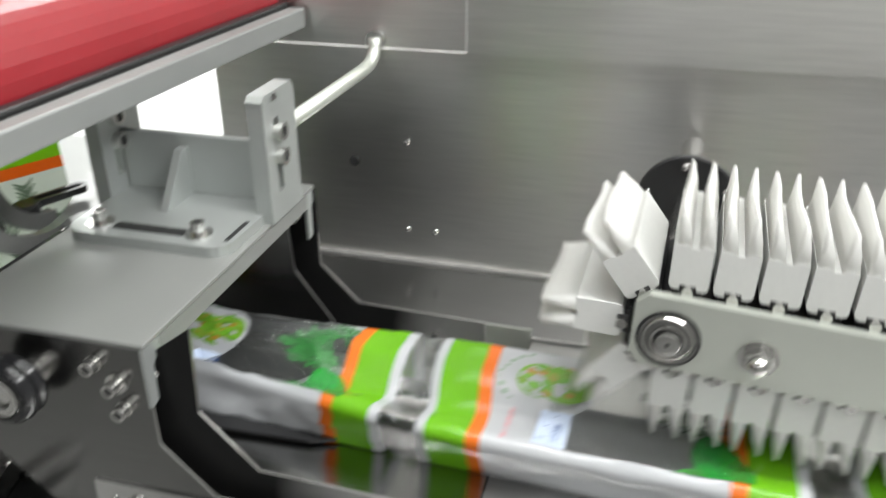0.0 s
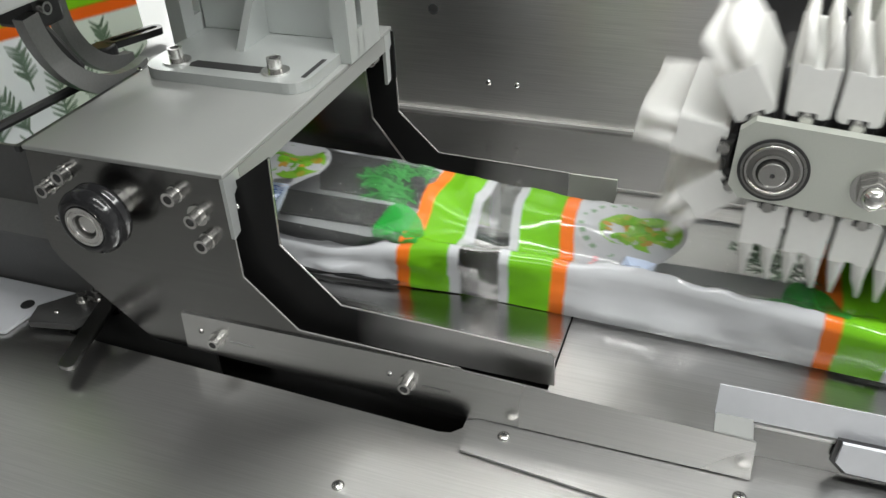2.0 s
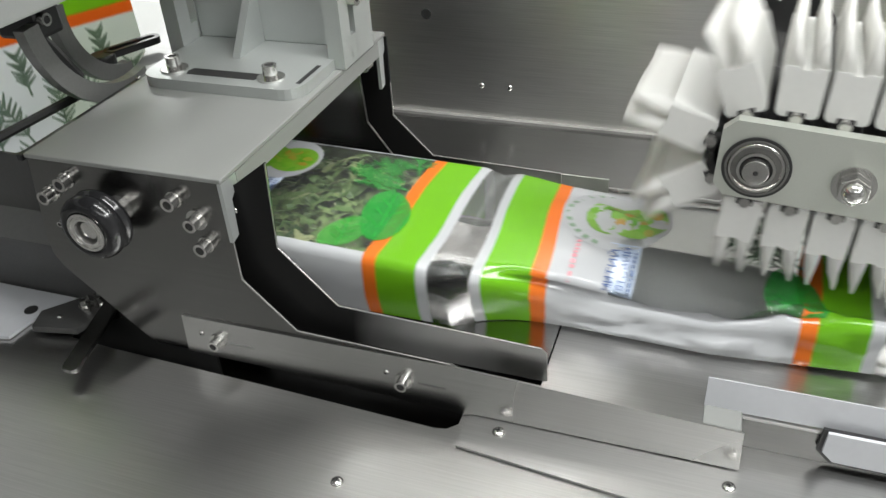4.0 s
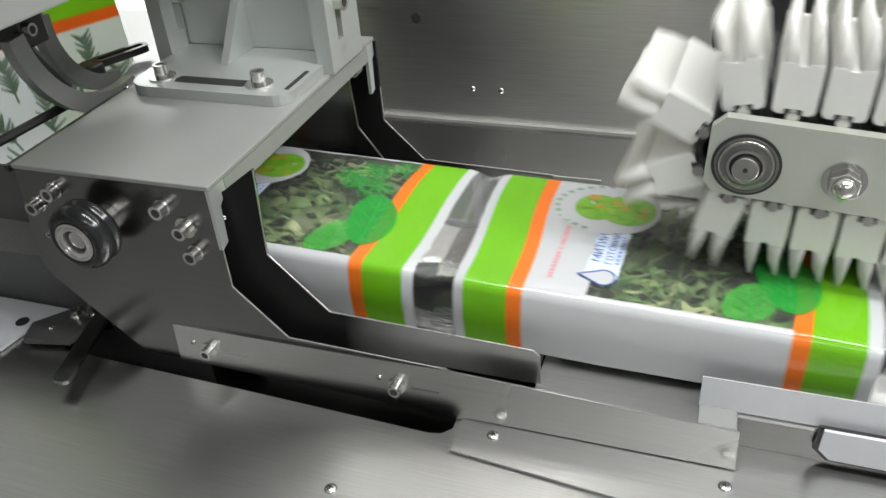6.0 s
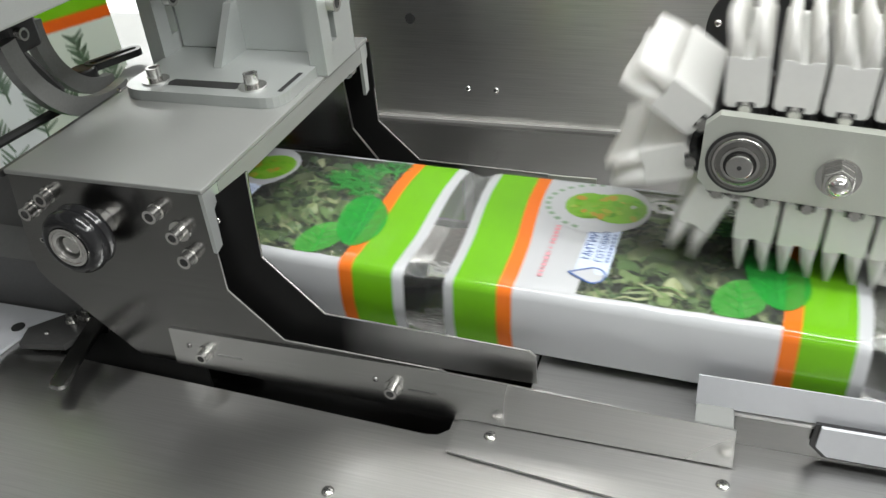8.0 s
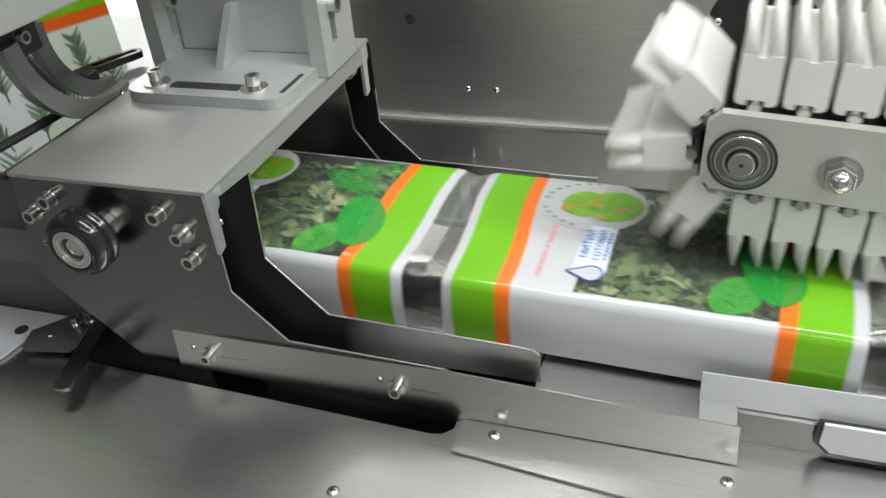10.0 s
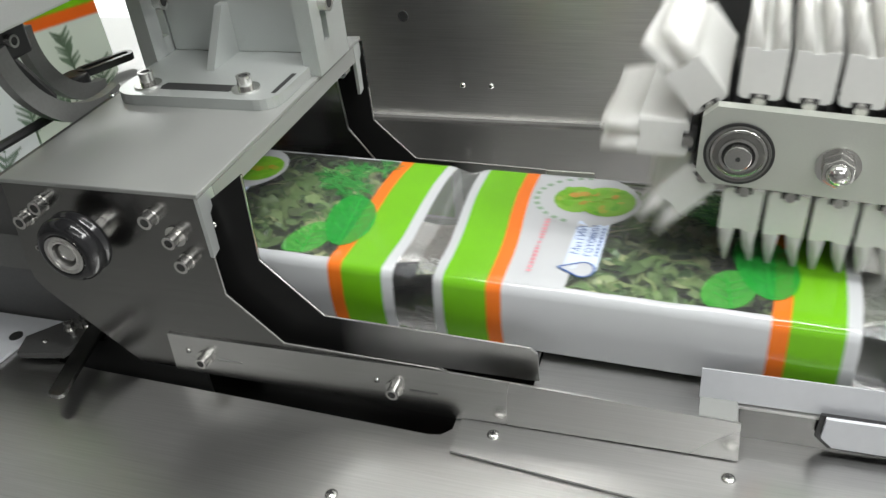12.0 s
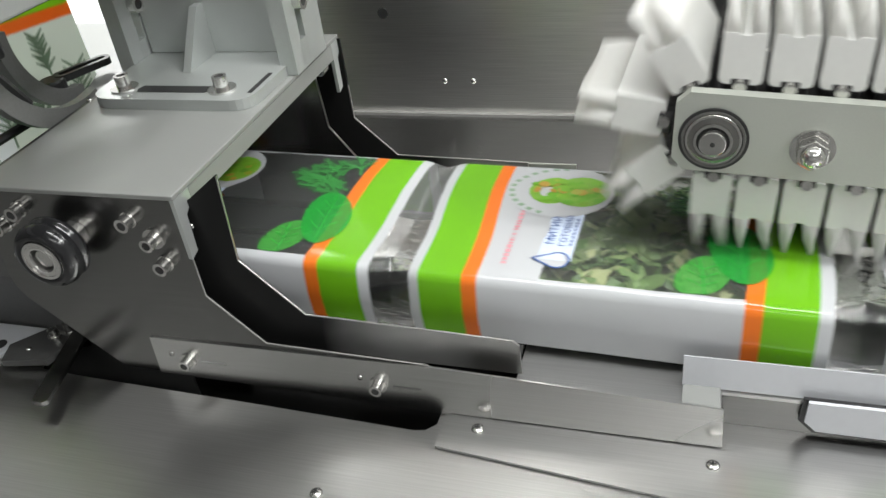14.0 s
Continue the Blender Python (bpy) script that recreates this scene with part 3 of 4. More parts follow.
def red_guard():
    g = thing("red_guard_beam", (-0.08, 0.1, 0.28), label="red lacquered guard with an aluminium edge profile", category="machine guard")
    g.location = (0, 0, 0)
    g.matrix_world = pose(0, 0, 0.0105, -1.2)
    part("edge_profile", boxed(-0.075, -0.06, -0.25, 0.372, 0.226, 0.2435), ALU_DULL, g, "grey aluminium edge profile", bevel=0.0015)
    # black strip in place of the shadow below the cover's curve
    part("shadow_strip", boxed(-0.0845, -0.0752, -0.25, 0.372, 0.2437, 0.2475), BLACK, g, "black strip drawn as the shadow under the cover", bevel=0.0012)
    # added dark sheet, keeps the cover's red bounce off the parts below
    part("bounce_shield", boxed(-0.20, -0.0765, -0.25, 0.372, 0.2385, 0.2435), SHADE_PLATE, g)
    part("seal_lip", boxed(-0.085, -0.076, -0.25, 0.372, 0.221, 0.2330), BLACK, g)
    bm = bmesh.new()
    pts = [(-0.0850, 0.244)] + [(-0.124 + 0.04 * math.cos(a * 0.1745), 0.249 + 0.045 * math.sin(a * 0.1745)) for a in range(-1, 10)] + [(-0.20, 0.31), (-0.20, 0.244)]
    prism(bm, pts, "y", -0.25, 0.372)
    part("red_cover", bm, RED, g, "glossy red rounded cover")


def shoulder_arms():
    """Curved dark arms of the folding shoulder and its slotted clamps."""
    s = thing("folding_shoulder", (-0.15, 0.12, 0.1), label="dark cast folding shoulder with curved arms", category="folding shoulder")
    s.location = (0, 0, 0)

    def arc(cx, cy, cz, r, x, w, a0, a1):
        bm = bmesh.new()
        rows = []
        for i in range(17):
            a = radians(a0 + (a1 - a0) * i / 16)
            ring4 = []
            for rr, dx in ((r, 0), (r + w, 0), (r + w, 0.008), (r, 0.008)):
                ring4.append(bm.verts.new((cx + x + dx, cy + rr * math.cos(a), cz + rr * math.sin(a))))
            rows.append(ring4)
        for p, q in zip(rows, rows[1:]):
            for k in range(4):
                bm.faces.new((p[k], p[(k + 1) % 4], q[(k + 1) % 4], q[k]))
        bm.faces.new(rows[0][::-1])
        bm.faces.new(rows[-1])
        return bm
    part("curved_arm", arc(-0.152, 0.118, 0.206, 0.067, 0.0, 0.013, 185, 283), ARC, s, smooth=False)
    part("curved_arm", arc(-0.176, 0.150, 0.188, 0.051, 0.0, 0.012, 172, 268), ARC, s)
    part("clamp_block", boxed(-0.178, -0.146, 0.050, 0.074, 0.188, 0.213), BLACK, s, bevel=0.003)
    part("strut", tube(bmesh.new(), [(-0.158, 0.060, 0.190), (-0.160, 0.085, 0.150)], 0.0045, 8), BLACK, s)
    cap_screw(s, (-0.146, 0.056, 0.201), "x", 1, 0.004, 0.005)
    cap_screw(s, (-0.150, 0.068, 0.213), "z", 1, 0.004, 0.004)
    lev = bmesh.new()
    out, inn = [], []
    for k in range(24):
        a = 2 * math.pi * k / 24
        e = 0.016 if math.cos(a) > 0 else -0.016
        out.append((e + 0.0065 * math.cos(a), 0.0065 * math.sin(a)))
        inn.append((e + 0.0030 * math.cos(a), 0.0030 * math.sin(a)))
    tr = pose(-0.172, 0.158, 0.142, 0, 0, 66)
    vs = [[lev.verts.new(tr @ Vector((x, y, z))) for x, y in o] for o, z in ((out, 0), (out, 0.005), (inn, 0.005), (inn, 0))]
    for k in range(24):
        for a in range(4):
            b = (a + 1) % 4
            lev.faces.new((vs[a][k], vs[a][(k + 1) % 24], vs[b][(k + 1) % 24], vs[b][k]))
    part("slotted_lever", lev, BLACK, s)
    part("lever_knob", cyled((-0.181, 0.134, 0.1405), "z", 0.0095, 0.012, 20), BLACK, s, bevel=0.0015)
    part("shoulder_plate", prismed([(-0.158, 0.128), (-0.163, 0.150), (-0.200, 0.235), (-0.1355, 0.235), (-0.1355, 0.128)], "z", 0.1325, 0.1355), ARC, s, bevel=0.0006)
    part("cross_bar", tube(bmesh.new(), [(-0.168, -0.02, 0.1400), (-0.160, 0.098, 0.1385)], 0.0032, 8), BLACK, s)
    part("cross_bar", boxed(-0.1415, -0.1375, 0.0, 0.128, 0.1335, 0.1375), BLACK, s, bevel=0.0006)
    round_screw(s, (-0.1395, 0.118, 0.1378), "z", 1, 0.0022, 0.0018)
    part("standing_plate", boxed(-0.1395, -0.1365, 0.033, 0.235, 0.029, 0.1324), OXIDE, s)
    return s


def infeed_parts():
    c = thing("infeed_cover", label="dark grey sheet cover beside the forming box", category="machine cover")
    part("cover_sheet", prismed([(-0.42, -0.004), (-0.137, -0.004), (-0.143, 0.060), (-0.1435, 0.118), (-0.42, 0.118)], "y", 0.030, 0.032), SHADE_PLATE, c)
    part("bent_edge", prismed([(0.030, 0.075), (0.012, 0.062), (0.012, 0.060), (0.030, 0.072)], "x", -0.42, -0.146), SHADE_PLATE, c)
    # two added dark sheets, hiding the flat film that runs below the box
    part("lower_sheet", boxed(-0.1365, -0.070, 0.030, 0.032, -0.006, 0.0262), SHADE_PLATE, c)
    part("masking_sheet", boxed(-0.42, -0.060, 0.030, 0.032, -0.105, -0.0062), SHADE_PLATE, c)
    w = thing("white_hinge_plate", label="white coated plate with a drilled hole", category="plate")
    part("plate", prismed([(-0.42, -0.075), (-0.186, -0.021), (-0.182, 0.006), (-0.160, 0.0285), (-0.42, 0.0285)], "z", 0.0006, 0.003), WHITE_BENT, w)
    part("hole", cyled((-0.192, 0.0075, 0.0032), "z", 0.0048, 0.0006, 20), DARK_HOLE, w)
    k = thing("clamp_plate", label="dark steel clamp plate with a small screw", category="plate")
    part("plate", prismed([(-0.172, -0.012), (-0.178, 0.004), (-0.157, 0.0285), (-0.128, 0.0285), (-0.140, -0.006)], "z", 0.0032, 0.008), SHADE_PLATE, k, bevel=0.0005)
    round_screw(k, (-0.160, 0.002, 0.008), "z", 1, 0.0022, 0.0015)
    cap_screw(k, (-0.1415, 0.0235, 0.008), "z", 1, 0.0042, 0.0075, 0.006)
    cap_screw(k, (-0.1450, 0.0130, 0.0125), "z", 1, 0.0034, 0.0060, 0.005)
    part("stud", cyled((-0.1450, 0.0130, 0.0100), "z", 0.0028, 0.005, 14), CHROME, k)
    b = thing("flat_bar", label="narrow steel flat bar reaching over the table", category="bar")
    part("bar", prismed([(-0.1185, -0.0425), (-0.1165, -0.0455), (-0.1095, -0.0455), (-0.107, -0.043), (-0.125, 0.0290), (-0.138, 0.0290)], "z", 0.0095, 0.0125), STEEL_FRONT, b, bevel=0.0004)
    part("spacer", cyled((-0.131, 0.024, 0.0042), "z", 0.005, 0.0105, 16), STEEL_DARK, b)
    w = thing("white_side_table", (0, 0, 0), label="white-topped table standing behind the machine", category="table")
    part("tabletop", boxed(-2.2, -0.19, 0.50, 1.5, -0.10, -0.06), WHITE_PAINT, w, bevel=0.003)
    for x in (-2.1, -0.3):
        for y in (0.56, 1.44):
            part("leg", boxed(x - 0.02, x + 0.02, y - 0.02, y + 0.02, -0.9, -0.10), ALU, w)
    s = thing("rear_shelf", label="grey steel shelf behind the forming box", category="shelf")
    part("shelf_sheet", boxed(-0.45, -0.136, 0.240, 0.45, 0.070, 0.074), STEEL_TOP, s)
    part("post", boxed(-0.44, -0.40, 0.41, 0.45, -0.9, 0.070), STEEL_TOP, s)
    part("post", boxed(-0.20, -0.165, 0.30, 0.335, -0.9, 0.070), STEEL_TOP, s)


# ---- brush conveyor ----
XC, ZC, RB, PITCH, NB = 0.274, 0.1455, 0.0255, 0.0228, 30
RUN = (NB * PITCH - 2 * math.pi * RB) / 2
SPEED = 0.1235
Y0 = 0.080


def brush_conveyor():
    c = thing("brush_conveyor", (XC, 0.07, ZC), label="conveyor with white soft-finned blocks running round end wheels", category="brush conveyor")
    # the whole unit is mounted slightly askew, lower and nearer at its outfeed end
    c.matrix_world = pose(XC, 0.07, ZC, 0, 2.4, -2.4) @ pose(-XC, -0.07, -ZC)
    pts = [(XC - 0.0135, ZC - 0.0155 - 0.003), (XC - 0.0195, ZC - 0.012), (XC - 0.0195, ZC + 0.018), (XC - 0.013, ZC + 0.0245), (XC + RUN + 0.02, ZC + 0.0205), (XC + RUN + 0.02, ZC - 0.0205)]
    plate = part("side_plate", prismed(pts, "y", 0.070, 0.0765), ALU_FACE, c, "pale anodised side plate", bevel=0.0006)
    part("circlip_groove", ringed((XC, 0.0698, ZC), "y", 0.0155, 0.0170, 0.0012, 48), DARK_HOLE, plate)
    part("circlip", ringed((XC, 0.0694, ZC), "y", 0.0143, 0.0154, 0.0016, 48), SEAL, plate)
    part("bearing_outer", lathe((XC, 0, ZC), [(0.0118, 0.0690), (0.0124, 0.0682), (0.0136, 0.0682), (0.0142, 0.0692), (0.0142, 0.0699), (0.0118, 0.0699)], 48), CHROME, plate)
    part("bearing_seal", ringed((XC, 0.0697, ZC), "y", 0.0094, 0.0118, 0.0014, 48), SEAL, plate)
    part("bearing_inner", ringed((XC, 0.0686, ZC), "y", 0.0080, 0.0094, 0.0036, 40), CHROME, plate)
    part("shaft_gap", ringed((XC, 0.0692, ZC), "y", 0.0066, 0.0080, 0.0012, 40), DARK_HOLE, plate)
    part("axle_end", cyled((XC, 0.0672, ZC), "y", 0.0066, 0.007, 28), CHROME, plate, bevel=0.0006)
    part("centre_mark", cyled((XC, 0.0636, ZC), "y", 0.0012, 0.0003, 10), DARK_HOLE, plate)
    for x in (XC + 0.046, XC + 0.046 + 0.13):
        n = part("acorn_nut", cyled((x, 0.0655, ZC - 0.001), "y", 0.0080, 0.007, 6), CHROME, plate, bevel=0.0006)
        bm = bmesh.new()
        bmesh.ops.create_uvsphere(bm, u_segments=16, v_segments=10, radius=0.0058, matrix=Matrix.Translation((x, 0.0622, ZC - 0.001)))
        part("dome", bm, CHROME, n, smooth=True)
        part("washer", ringed((x, 0.0694, ZC - 0.001), "y", 0.005, 0.0105, 0.0012, 28), CHROME, n)
    part("axle", cyled((XC, 0.2285, ZC), "y", 0.009, 0.304, 24), CHROME, c)
    part("axle", cyled((XC + RUN, 0.2285, ZC), "y", 0.009, 0.304, 24), CHROME, c)
    for x in (XC, XC + RUN):
        w = part("end_wheel", cyled((x, 0.122, ZC), "y", 0.0205, 0.075, 6), BLACK, c, "black six-sided chain wheel", bevel=0.0015)
        part("rear_disc", cyled((x, 0.250, ZC + 0.003), "y", 0.036, 0.006, 48), BLACK, c, "black round disc", bevel=0.001)
        for a in (100, 170, 30):
            round_screw(w, (x + 0.029 * math.cos(radians(a)), 0.247, ZC + 0.003 + 0.029 * math.sin(radians(a))), "y", -1, 0.0028, 0.002)
    part("belt_guide", boxed(XC + 0.008, XC + RUN - 0.01, 0.082, 0.150, ZC - 0.016, ZC + 0.016), BLACK, c, bevel=0.003)
    return c


def brush_block(parent):
    """One nylon block with two rows of soft bristle tufts, outward is up."""
    b = new("brush_block")
    b.parent = parent
    b.empty_display_size = 0.01
    b["label"] = "white nylon block with two soft fins"
    w = 0.0102
    tall = 0.0260
    # rounded foot, shallow trough between the two fins
    prof = [(-w, 0.003), (-w + 0.0008, 0.0009), (-w + 0.003, 0.0), (w - 0.003, 0.0), (w - 0.0008, 0.0009), (w, 0.003), (w - 0.0002, tall), (w - 0.0068, tall), (w - 0.0082, tall - 0.0012),
            (-w + 0.0082, tall - 0.0012), (-w + 0.0068, tall), (-w + 0.0002, tall)]
    part("body", prismed(prof, "y", Y0, 0.158), WHITE_PL, b, bevel=0.0008)
    rnd = random.Random(4)
    for sx in (-0.0057, 0.0057):
        bm = bmesh.new()
        rows = []
        for k in range(13):
            y = Y0 + 0.0003 + k * 0.0061
            lean = -0.0016 + 0.0009 * math.sin(k * 0.42 + sx * 400) + rnd.uniform(-0.0001, 0.0001)
            h = tall + 0.0200 + 0.0006 * math.sin(k * 0.5) + rnd.uniform(-0.0002, 0.0002)
            # the soft tip trails behind the foot
            prof = [(-0.0040, tall - 0.001), (-0.0028 + lean * 0.3, tall + 0.009), (-0.0017 + lean, h - 0.0050), (-0.0009 + lean * 1.3, h), (0.0009 + lean * 1.3, h),
                    (0.0017 + lean, h - 0.0050), (0.0028 + lean * 0.3, tall + 0.009), (0.0040, tall - 0.001)]
            rows.append([bm.verts.new((sx + a, y, z)) for a, z in prof])
        for p, r in zip(rows, rows[1:]):
            for q in range(8):
                bm.faces.new((p[q], p[(q + 1) % 8], r[(q + 1) % 8], r[q]))
        bm.faces.new(rows[0][::-1])
        bm.faces.new(rows[-1])
        part("fin", bm, BRISTLE, b, "soft white fin", smooth=True)
    part("chain_link", boxed(-0.008, 0.008, Y0 + 0.001, 0.15, -0.0045, -0.0002), BLACK, b, bevel=0.001)
    part("recess", boxed(-0.0044, 0.0044, Y0 - 0.0004, Y0 + 0.0012, -0.0040, 0.0030), DARK_HOLE, b, bevel=0.0006)
    s = cyl(bmesh.new(), (0, Y0 - 0.0016, 0.0), "y", 0.0030, 0.0036, 16)
    part("screw", s, CHROME, b)
    return b


def on_loop(s):
    """Pose of a block at the way s round the loop, counted from the left end of the lower run."""
    total = NB * PITCH
    s %= total
    half = math.pi * RB
    if s < RUN:
        return (XC + s, ZC - RB, 180)
    if s < RUN + half:
        a = (s - RUN) / RB
        return (XC + RUN + RB * math.sin(a), ZC - RB * math.cos(a), 180 - math.degrees(a))
    if s < 2 * RUN + half:
        return (XC + RUN - (s - RUN - half), ZC + RB, 0)
    a = (s - 2 * RUN - half) / RB
    return (XC - RB * math.sin(a), ZC + RB * math.cos(a), -math.degrees(a))


# ---- wrapping film and packages ----
FLIP = 2.025
STEP = SPEED * FLIP
END0, END1 = -0.0935, -0.0935 + STEP
COLS = [END0, -0.0875, -0.081, -0.078, -0.075, -0.068, -0.058, -0.049, -0.0445, -0.040, -0.030, -0.018, -0.005, 0.010, 0.022, 0.034, 0.046, 0.058, 0.070, 0.082, 0.092,
        0.102, 0.1065, 0.111, 0.120, 0.129, 0.137, 0.1405, 0.144, 0.150, END1]
FULLNESS = {-8: 0.4, -7: 0.35, -6: 0.35, -5: 0.05, -4: 0.10}
SEAMS = {-7: 0.35, -6: 0.35, -5: 0.32, -4: 0.20, -3: 0.95}


def fullness(n, u):
    """How far the tube is filled; a seam lies at each package's downstream end."""
    f = (u - END0) / STEP
    c = FULLNESS.get(n, 1.0)
    here, ahead = SEAMS.get(n + 1, 1.0), SEAMS.get(n, 1.0)
    if f < 0.4:
        return c + (here - c) * (1 - f / 0.4) ** 1.6
    if f > 0.40:
        return c + (ahead - c) * ((f - 0.40) / 0.60) ** (1.0 if c > 0.5 else 1.3)
    return c


def along(pts, s):
    """The place at the share s of a bent line's length."""
    ls = [(Vector(b) - Vector(a)).length for a, b in zip(pts, pts[1:])]
    d = s * sum(ls)
    for (a, b), ln in zip(zip(pts, pts[1:]), ls):
        if d <= ln + 1e-9:
            return Vector(a).lerp(Vector(b), d / ln)
        d -= ln
    return Vector(pts[-1])


def lerp(a, b, f):
    return a + (b - a) * f


def section(n, u):
    """Rows round the tube at u: (kind, share, y, z). kind: f front, t top, r rear, b bottom."""
    c = fullness(n, u)
    f = (u - END0) / STEP
    pinch = max(0.0, 1 - min(f, 1 - f) / 0.07)
    q = 1 - (1 - c) ** 2.0
    top = lerp(0.067, 0.0745, q) - 0.004 * pinch * c
    ftz = lerp(0.060, 0.0745, q) - 0.004 * pinch * c
    fy = lerp(0.087, 0.0335, q) + 0.002 * pinch
    ry = lerp(0.147, 0.165, q) - 0.002 * pinch
    fold = 0.004 * noise.noise(Vector((u * 14 + n * 5.0, 2.2, 0)))
    slack = [(0.093, 0.060), (0.096, 0.0575), (0.102 + fold, 0.046), (0.106 + fold, 0.0455), (0.114 + fold, 0.060), (0.123, 0.0662), (0.141, 0.067)]
    # the last empty length is arched smoothly, those before it lie in a valley
    rise = min(1.0, max(0.0, (0.95 - f) / 0.35)) if n >= -4 else 0.0
    arched = [(0.069, 0.0450), (0.077, 0.0535), (0.089, 0.0610), (0.104, 0.0660), (0.122, 0.0680), (0.140, 0.0682), (0.158, 0.0675)]
    low = rise * (1 - q)
    fby = lerp(lerp(0.072, 0.061, rise), 0.0345, c ** 3)
    fy, ftz, ry = lerp(fy, 0.063, low), lerp(ftz, 0.0450, low), lerp(ry, 0.166, low)
    slack = [(lerp(a[0], b[0], rise), lerp(a[1], b[1], rise)) for a, b in zip(slack, arched)]
    out = []
    for i in range(5):
        s = i / 5
        out.append(("f", s, lerp(fby, fy, s) - 0.0025 * math.sin(math.pi * s) * c, lerp(0.030, ftz - 0.006, s)))
    r = 0.006
    for i in range(4):
        a = math.pi / 2 * i / 3
        out.append(("t" if i == 3 else "c", 0.0, fy + r - r * math.cos(a), ftz - r + r * math.sin(a)))
    for i in range(1, 15):
        s = i / 15
        low = along(slack, s)
        y = lerp(low.x, lerp(0.0395, 0.159, s), q)
        z = lerp(low.y, 0.0745, q) + 0.0012 * c * math.sin(math.pi * s) - (0.003 - 0.001 * c) * pinch * math.sin(math.pi * s)
        out.append(("t", s, y, z))
    for i in range(4):
        a = math.pi / 2 * i / 3
        out.append(("t" if i == 0 else "r", 1.0, ry - r + r * math.sin(a), top - r + r * math.cos(a)))
    for s in (0.33, 0.66):
        out.append(("r", s, ry, lerp(top - r, 0.030, s)))
    out.append(("b", 0.0, ry - 0.002, 0.0298))
    out.append(("b", 0.5, 0.10, 0.0298))
    rows = []
    for k, s, y, z in out:
        if k in "ftc":
            calm = 1 - max(0.0, 1 - min(f, 1 - f) / 0.04)
            ridge = 0.5 - abs(noise.noise(Vector((u * 26 + s * 2.2 + n * 7.3, s * 2.5 - u * 9, 4.0))))
            w = (ridge - 0.3) * lerp(0.0095, 0.0011, q) * calm
            w += (0.5 - abs(noise.noise(Vector((u * 70 - s * 6 + n * 3.1, s * 7, 1.7))))) * lerp(0.0032, 0.0005, q) * calm
            y, z = (y + w, z) if k == "f" and s > 0 else ((y, z + w) if k == "t" else (y, z))
        rows.append((k, s, y, max(z, 0.0298)))
    return rows


def wave(u, k, s):
    """The printed end bands swing a little across the top."""
    if k == "t" and u < -0.02:
        g = min(1.0, max(0.0, (-0.02 - u) / 0.02))
        return g * (-0.007 * s + 0.0012 * math.sin(2 * math.pi * s))
    if k in "rb" and u < -0.02:
        return (-0.007 if k == "r" else 0.0) * min(1.0, max(0.0, (-0.02 - u) / 0.02))
    if k == "t" and u > 0.09:
        return 0.0012 * math.sin(2 * math.pi * s) * min(1.0, (u - 0.09) / 0.012)
    return 0.0


def zone(u, k, s, loose):
    """Which print covers the film there."""
    if k == "r" and -0.005 < u < 0.102:
        return "back"
    if u < -0.081 or u > 0.144 or (k == "b" and not (loose and -0.049 < u < 0.111)):
        return "overlap" if k == "r" or (k == "t" and s > 0.42) else "clear"
    if u < -0.075 or u > 0.137:
        return "white"
    if u < -0.049 or u > 0.111:
        return "green"
    if u < -0.040 or u > 0.102:
        return "orange"
    if k == "t" and -0.005 < u < 0.102 and 0.02 < s < 0.985:
        return "window"
    return "white"


def top_at(n, u, d):
    """The place on the film's top at u, d metres in from the front top edge, in the package's space."""
    rows = [r for r in section(n, u) if r[0] == "t"]
    share = (d - 0.004) / 0.123
    # empty lengths have slipped round towards the front
    share = min(1.0, max(0.0, 1 - (1 - share) * 1.28 if FULLNESS.get(n, 1.0) < 0.9 else share))
    for a, b in zip(rows, rows[1:]):
        if share <= b[1] + 1e-9:
            f = (share - a[1]) / (b[1] - a[1])
            return Vector((u + wave(u, "t", share) * 0.5, lerp(a[2], b[2], f), lerp(a[3], b[3], f)))
    return Vector((u, rows[-1][2], rows[-1][3]))


def decal(n, outline, lift, bm=None, fan=True):
    """A small printed patch that follows the film. outline: (u, d) points round a centre."""
    bm = bm or bmesh.new()
    cu, cd = sum(p[0] for p in outline) / len(outline), sum(p[1] for p in outline) / len(outline)
    up = Vector((0, 0, lift))
    c = bm.verts.new(top_at(n, cu, cd) + up)
    rings = []
    for f in (0.5, 1.0):
        rings.append([bm.verts.new(top_at(n, cu + (u - cu) * f, cd + (d - cd) * f) + up) for u, d in outline])
    m = len(outline)
    for i in range(m):
        j = (i + 1) % m
        bm.faces.new((c, rings[0][i], rings[0][j]))
        bm.faces.new((rings[0][i], rings[1][i], rings[1][j], rings[0][j]))
    return bm


def oval(u, d, a, b, turn=0.0, seg=20, point=0.0):
    out = []
    for i in range(seg):
        t = 2 * math.pi * i / seg
        x, y = a * math.cos(t), b * math.sin(t) * (1 - point * math.cos(t))
        out.append((u + x * math.cos(turn) - y * math.sin(turn), d + x * math.sin(turn) + y * math.cos(turn)))
    return out


def stroke(n, bm, pts, w, lift):
    """A printed line that follows the film."""
    for a, b in zip(pts, pts[1:]):
        d = Vector((b[0] - a[0], b[1] - a[1]))
        if d.length < 1e-6:
            continue
        s = Vector((-d.y, d.x)).normalized() * w / 2
        q = [(a[0] + s.x, a[1] + s.y), (b[0] + s.x, b[1] + s.y), (b[0] - s.x, b[1] - s.y), (a[0] - s.x, a[1] - s.y)]
        bm.faces.new([bm.verts.new(top_at(n, *p) + Vector((0, 0, lift))) for p in q])
    return bm


